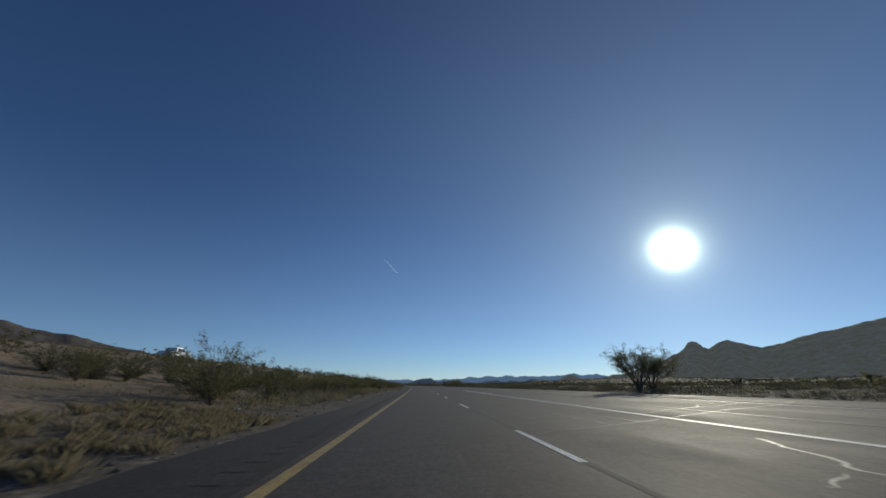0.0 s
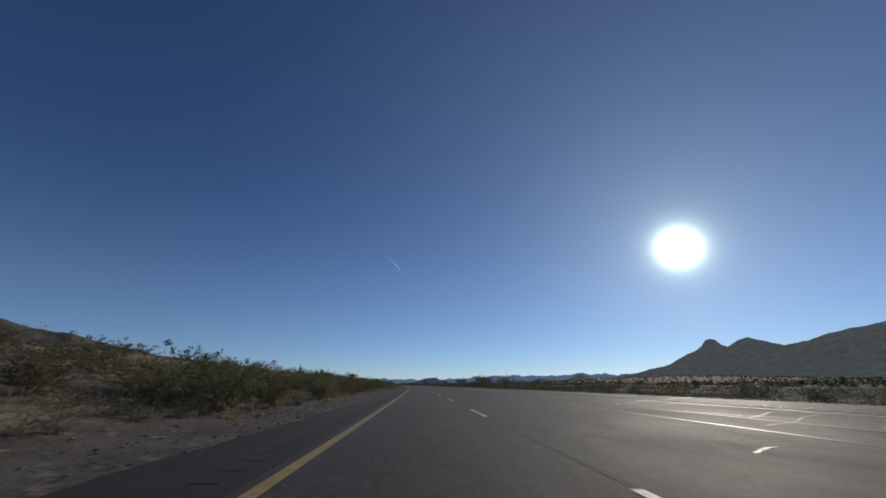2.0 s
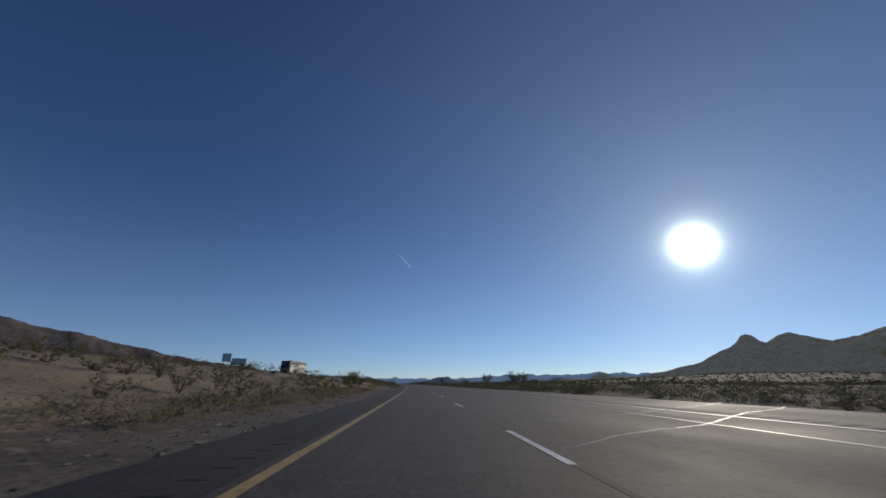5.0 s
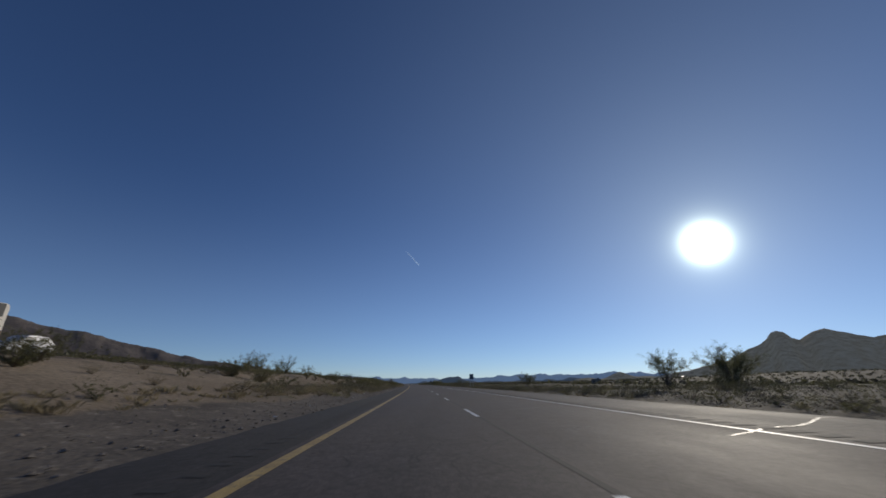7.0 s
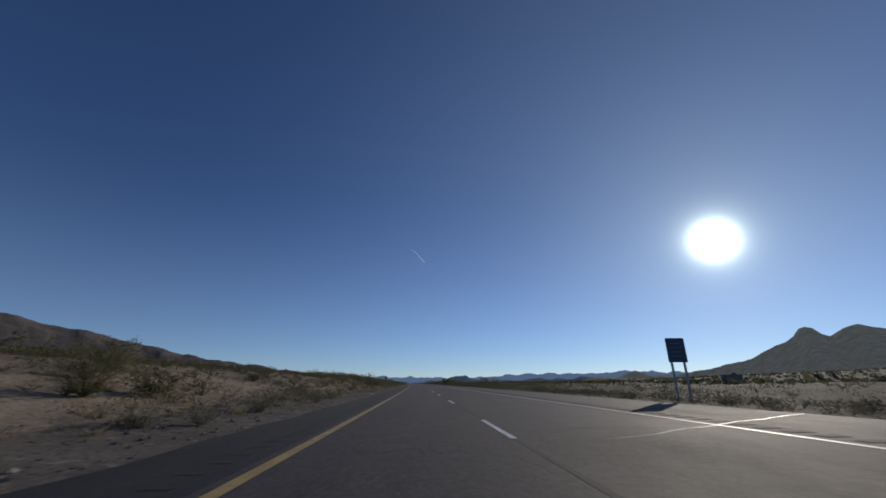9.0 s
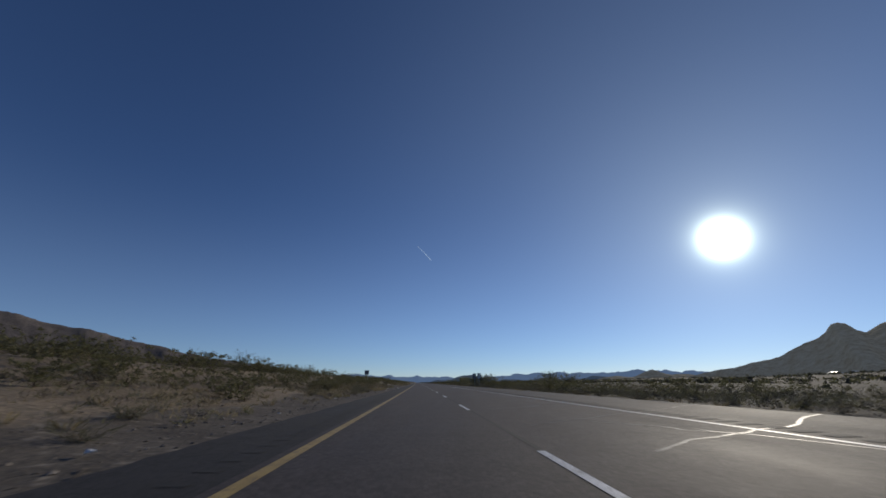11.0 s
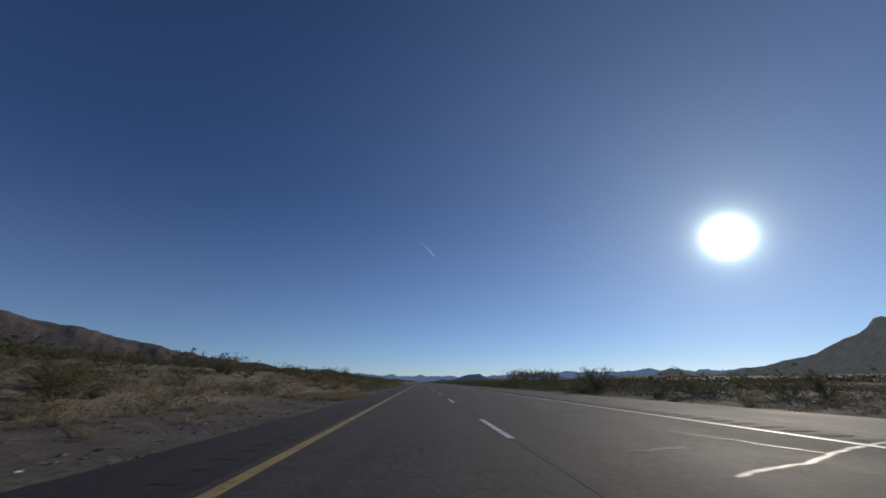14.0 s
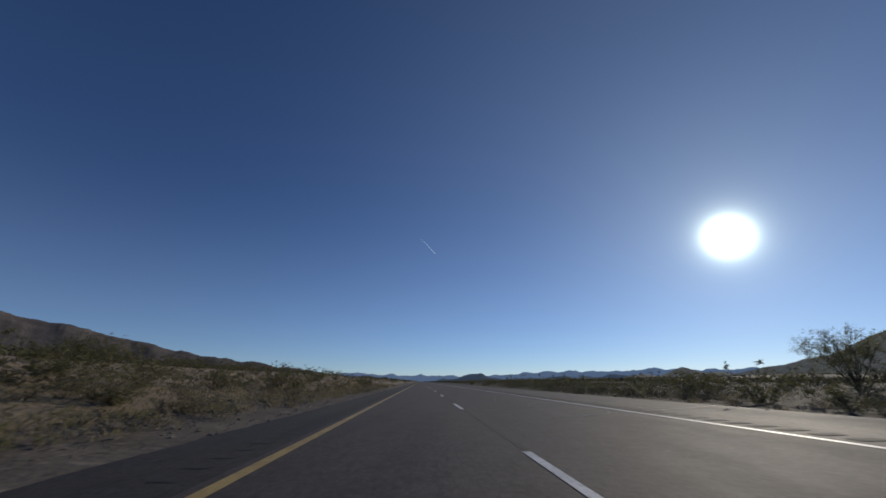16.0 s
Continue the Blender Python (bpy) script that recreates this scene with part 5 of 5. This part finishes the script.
part("side_glass", prism([(2.98, 1.38), (2.98, 1.88), (3.78, 1.86), (3.95, 1.38)], 0.905, 0, 0, 0.14, 1.35), M_GLASS_DARK, cab, "dark side windows")
part("windshield", outline([(-0.74, 0), (0.74, 0), (0.64, 0.8), (-0.64, 0.8)], 0.015, "y", (0, 0, 0)), M_GLASS_DARK, cab).matrix_basis = Matrix.Translation((0, 1.56, 1.38)) @ pose(0, 0, 0, -51, 0, 0)
part("bed_liner", box((1.6, 1.45, 0.05), (0, 4.95, 1.365), 0.01), M_BLACK, pk, "black bed liner")
# black cylinders paint the shade inside the wheel openings
for y0 in (1.05, 4.65):
    part("wheel_arch", tube(0.52, 0.52, 1.985, (0, y0, 0.5), pose(0, 0, 0, 0, 90, 0), 24), M_BLACK, pk, "wheel arch opening, its shade painted black")
# added black strip paints the shade low on the body
part("sill", box((1.98, 2.5, 0.14), (0, 2.85, 0.53), 0.02), M_BLACK, pk, "dark strip that paints shade under the doors")
for x in (-1.08, 1.08):
    part("mirror", box((0.2, 0.1, 0.18), (x, 1.95, 1.48), 0.03), M_BLACK, pk)
    for y0 in (2.25, 3.2):
        part("door_handle", box((0.03, 0.2, 0.04), (x * 0.915, y0 + 0.75, 1.2), 0.008), M_BLACK, pk)
part("grille", box((1.2, 0.05, 0.35), (0, -0.01, 0.85), 0.02), M_BLACK, pk, "dark grille")
for x in (-0.75, 0.75):
    part("headlight", box((0.34, 0.1, 0.24), (x, 0.03, 0.92), 0.03), M_LIGHT, pk, "clear headlight")
part("bumper", box((1.96, 0.16, 0.24), (0, -0.04, 0.55), 0.05), M_RIM, pk, "bright front bumper")
for y0 in (1.05, 4.65):
    for x in (0.88, -0.88):
        wheel(pk, x, y0, 0.41, 0.26)

# ---------- the settlement beyond the right-hand plain ----------
M_STUCCO = plain("dull_stucco", (0.26, 0.23, 0.20), 0.9, 0, 0.25, 0.6)
M_TIN = plain("galvanised_roofing", (0.40, 0.41, 0.42), 0.5, 0.9, 0.2, 0.8)
M_CLAD = plain("tan_cladding", (0.24, 0.21, 0.17), 0.7, 0, 0.2, 0.6)
M_DARK_GLASS = plain("dark_window_glass", (0.03, 0.035, 0.04), 0.12, 0, 0.05)


def cabin(d, y, length, turn, label):
    """A long low home under a ridged sheet-metal roof."""
    t = thing("mobile_home", label, "house", Matrix.Translation(on_land(d, y, -0.1)) @ pose(0, 0, 0, 0, 0, turn), "mobile homes")
    part("wall", box((3.0, length, 2.2), (0, 0, 1.1), 0.03), M_CLAD, t)
    part("roof", outline([(-1.75, 2.15), (0, 2.98), (1.75, 2.15), (1.75, 2.21), (0, 3.05), (-1.75, 2.21)], length + 0.4, "y", (0, -length / 2 - 0.2, 0)), M_TIN, t, "bright sheet-metal roof")
    part("door", box((0.05, 0.85, 1.95), (-1.52, length * 0.1, 1.1), 0.01), M_STUCCO, t)
    for k in (-0.32, -0.12, 0.3):
        w = part("window", box((0.05, 1.1, 0.85), (-1.52, length * k, 1.4), 0.01), M_TIN, t)
        part("pane", box((0.02, 0.95, 0.7), (-1.55, length * k, 1.4)), M_DARK_GLASS, w)


for d, y, length, turn in [(296, 722, 9, -20), (303, 716, 7, -60), (330, 712, 11, -50), (352, 720, 12, -62), (362, 708, 8, -40), (318, 738, 7, -70)]:
    cabin(d, y, length, turn, "low tan mobile home with a sheet-metal roof")
office = thing("block_building", "small flat-roofed stucco building on the plain", "building", Matrix.Translation(on_land(86, 462, -0.1)) @ pose(0, 0, 0, 0, 0, -20))
part("wall", box((4.0, 3.6, 2.5), (0, 0, 1.25), 0.03), M_STUCCO, office)
part("roof", box((4.3, 3.9, 0.22), (0, 0, 2.61), 0.03), M_CLAD, office)
part("chimney", box((0.9, 0.8, 0.5), (0.9, 0.8, 2.97), 0.02), M_STUCCO, office)
for x in (-1.0, 1.0):
    w = part("window", box((1.0, 0.06, 0.9), (x, -1.82, 1.5), 0.01), M_CLAD, office)
    part("pane", box((0.85, 0.02, 0.75), (x, -1.86, 1.5)), M_DARK_GLASS, w)

# ---------- cracks, rumble grooves and litter ----------
def ribbon(points, width, z, rg2):
    """An uneven band of crack filler through (d, y) points."""
    v, f = [], []
    for k, (d, y) in enumerate(points):
        a = points[max(0, k - 1)]
        b = points[min(len(points) - 1, k + 1)]
        n = Vector((-(b[1] - a[1]), b[0] - a[0]))
        n = n.normalized() if n.length > 1e-6 else Vector((1, 0))
        w = width * rg2.uniform(0.6, 1.25) * (0.5 if k in (0, len(points) - 1) else 1)
        for s in (-0.5, 0.5):
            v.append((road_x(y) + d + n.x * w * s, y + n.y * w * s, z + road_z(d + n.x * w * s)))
    f = [(2 * i, 2 * i + 1, 2 * i + 3, 2 * i + 2) for i in range(len(points) - 1)]
    return v, f


def wander(d0, y0, d1, y1, n, amp, seed):
    pts = []
    for k in range(n + 1):
        u = k / n
        w = math.sin(math.pi * min(1, u * 1.0)) ** 0.3
        pts.append((d0 + (d1 - d0) * u + amp * 0.5 * w * noise.noise(Vector((u * 5, seed, 1.0))), y0 + (y1 - y0) * u + amp * w * (noise.noise(Vector((u * 4, seed, 8.0))) + 0.22 * noise.noise(Vector((u * 19, seed, 3.0))))))
    return pts


def filler(pts, width, z):
    v, f = ribbon(pts, width, z, rc)
    new("crack_filler", mesh_of("crack_filler", v, f, M_SEAL)).parent = shoulder_r


rc = random.Random(21)
y = -4.0
k = 0
while y < 760:
    old = y < 175                                        # the oldest, most broken stretch
    edge_d = WHITE_D + widening(y) + 3.8
    start = rc.choice([2.0, 2.4, 3.2, 4.0, 5.4] if not old else [2.0, 2.6, 3.6, 6.4, 7.0, 8.2])
    slant = rc.uniform(0.5, 0.8) * (edge_d - start)
    pts = wander(start, y, edge_d, y + slant, 44, 0.45, k * 1.7)
    filler(pts, rc.uniform(0.045, 0.08), 0.003)
    for j in range(rc.choice([1, 2, 2, 3]) if old else rc.choice([0, 1, 1])):
        a = pts[rc.randrange(4, 22)]
        filler(wander(a[0], a[1], min(a[0] + rc.uniform(-1.5, 4.0), edge_d), a[1] + rc.uniform(1.5, 5.5), 14, 0.5, k * 2.3 + 50 + 7 * j), rc.uniform(0.035, 0.07), 0.0032 + 0.0002 * j)
    if rc.random() < 0.5:                                 # short stubs on the lane
        d = rc.uniform(2.6, 5.2)
        filler(wander(d, y + 1.5, d + rc.uniform(0.5, 1.2), y + 1.5 + rc.uniform(0.2, 0.9), 6, 0.2, k + 0.3), rc.uniform(0.03, 0.06), 0.0036)
    y += rc.uniform(1.8, 4.0) if old else rc.uniform(3.2, 7.5)
    k += 1
for k in range(3):
    y0 = -10 + k * 78
    filler(wander(WHITE_D - 0.75 + rc.uniform(-0.15, 0.15) + 0.5 * widening(y0), y0, WHITE_D - 0.7 + 0.5 * widening(y0 + 70), y0 + rc.uniform(55, 76), 60, 0.25, 100 + k), 0.07, 0.0038)
for y0 in range(58, 240, 26):                             # the long joint between the lane and the ramp
    filler(wander(WHITE_D, y0, WHITE_D, y0 + 26, 20, 0.05, 200 + y0), 0.09, 0.0042)

v, f = [], []


def groove(d0, d1, y, length, z):
    i = len(v)
    x = road_x(y)
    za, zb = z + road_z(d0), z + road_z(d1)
    v.extend([(x + d0, y, za), (x + d1, y, zb), (x + d1, y + length, zb), (x + d0, y + length, za)])
    f.append((i, i + 1, i + 2, i + 3))


y = 0.0
while y < 700:
    o = WHITE_D + widening(y)
    groove(o + 0.34, o + 0.78, y, 0.30, 0.004)
    groove(YELLOW_D - 0.80, YELLOW_D - 0.50, y + 0.1, 0.14, 0.001)
    y += 0.62
tagged(new("rumble_strip", mesh_of("rumble_strip", v, f, M_GROOVE)), "dark milled rumble grooves along both shoulders", "rumble strip", kind="stuff")

rc = random.Random(8)


def litter(d, y, s):
    """A crumpled scrap."""
    bm = bmesh.new()
    bmesh.ops.create_grid(bm, x_segments=4, y_segments=3, size=0.5)
    for q in bm.verts:
        q.co.x *= s
        q.co.y *= s * 0.55
        q.co.z = s * 0.25 * noise.noise(q.co * 9 / s + Vector((d, y, 0))) + s * 0.1
    ext = bmesh.ops.extrude_face_region(bm, geom=list(bm.faces))
    bmesh.ops.translate(bm, vec=(0, 0, 0.008), verts=[e for e in ext["geom"] if isinstance(e, bmesh.types.BMVert)])
    me = bpy.data.meshes.new("litter")
    bmesh.ops.recalc_face_normals(bm, faces=bm.faces)
    bm.to_mesh(me)
    bm.free()
    me.materials.append(M_LITTER)
    ob = new("litter", me)
    ob.matrix_basis = Matrix.Translation(on_land(d, y, 0.06)) @ pose(0, 0, 0, 0, 0, rc.uniform(0, 180))
    tagged(ob, "white scrap of litter lying on the verge", "litter", "litter scraps")


for y0 in np.arange(6, 640, 9.5):
    litter(-3.95 - abs(rc.gauss(0, 0.9)), float(y0) + rc.uniform(-4, 4), rc.uniform(0.07, 0.2))
for d, y0, s in ((-3.9, 49.5, 0.7), (-3.8, 259.8, 0.3), (-3.75, 497.3, 0.5), (-7.2, 519, 0.4), (-4.1, 162, 0.3)):
    litter(d, y0, s)

# thin contrail high over the road
v, f = [], []
for k in range(13):
    u = k / 12
    p = Vector((-460 + 150 * u, 4300, 1400 - 150 * u + 6 * math.sin(u * 5)))
    w = 4.0 * (0.35 + 0.65 * u)
    v += [p + Vector((-w, 0, -w * 0.7)), p + Vector((w, 0, w * 0.7)), p + Vector((0, 2 * w, 0))]
    if k:
        i = 3 * k
        f += [(i - 3, i - 2, i + 1, i), (i - 2, i - 1, i + 2, i + 1), (i - 1, i - 3, i, i + 2)]
m, n_, l_, b_ = material("contrail_glow", 1.0, spec=0.0)
b_.inputs["Base Color"].default_value = (0.9, 0.9, 0.9, 1)
# pale blue emission stands in for sunlight on the ice
b_.inputs["Emission Color"].default_value, b_.inputs["Emission Strength"].default_value = (0.30, 0.42, 0.62, 1), 0.55
tagged(new("backdrop_contrail", mesh_of("backdrop_contrail", v, f, m, True)), "thin white contrail in the blue sky", "contrail", kind="structure")
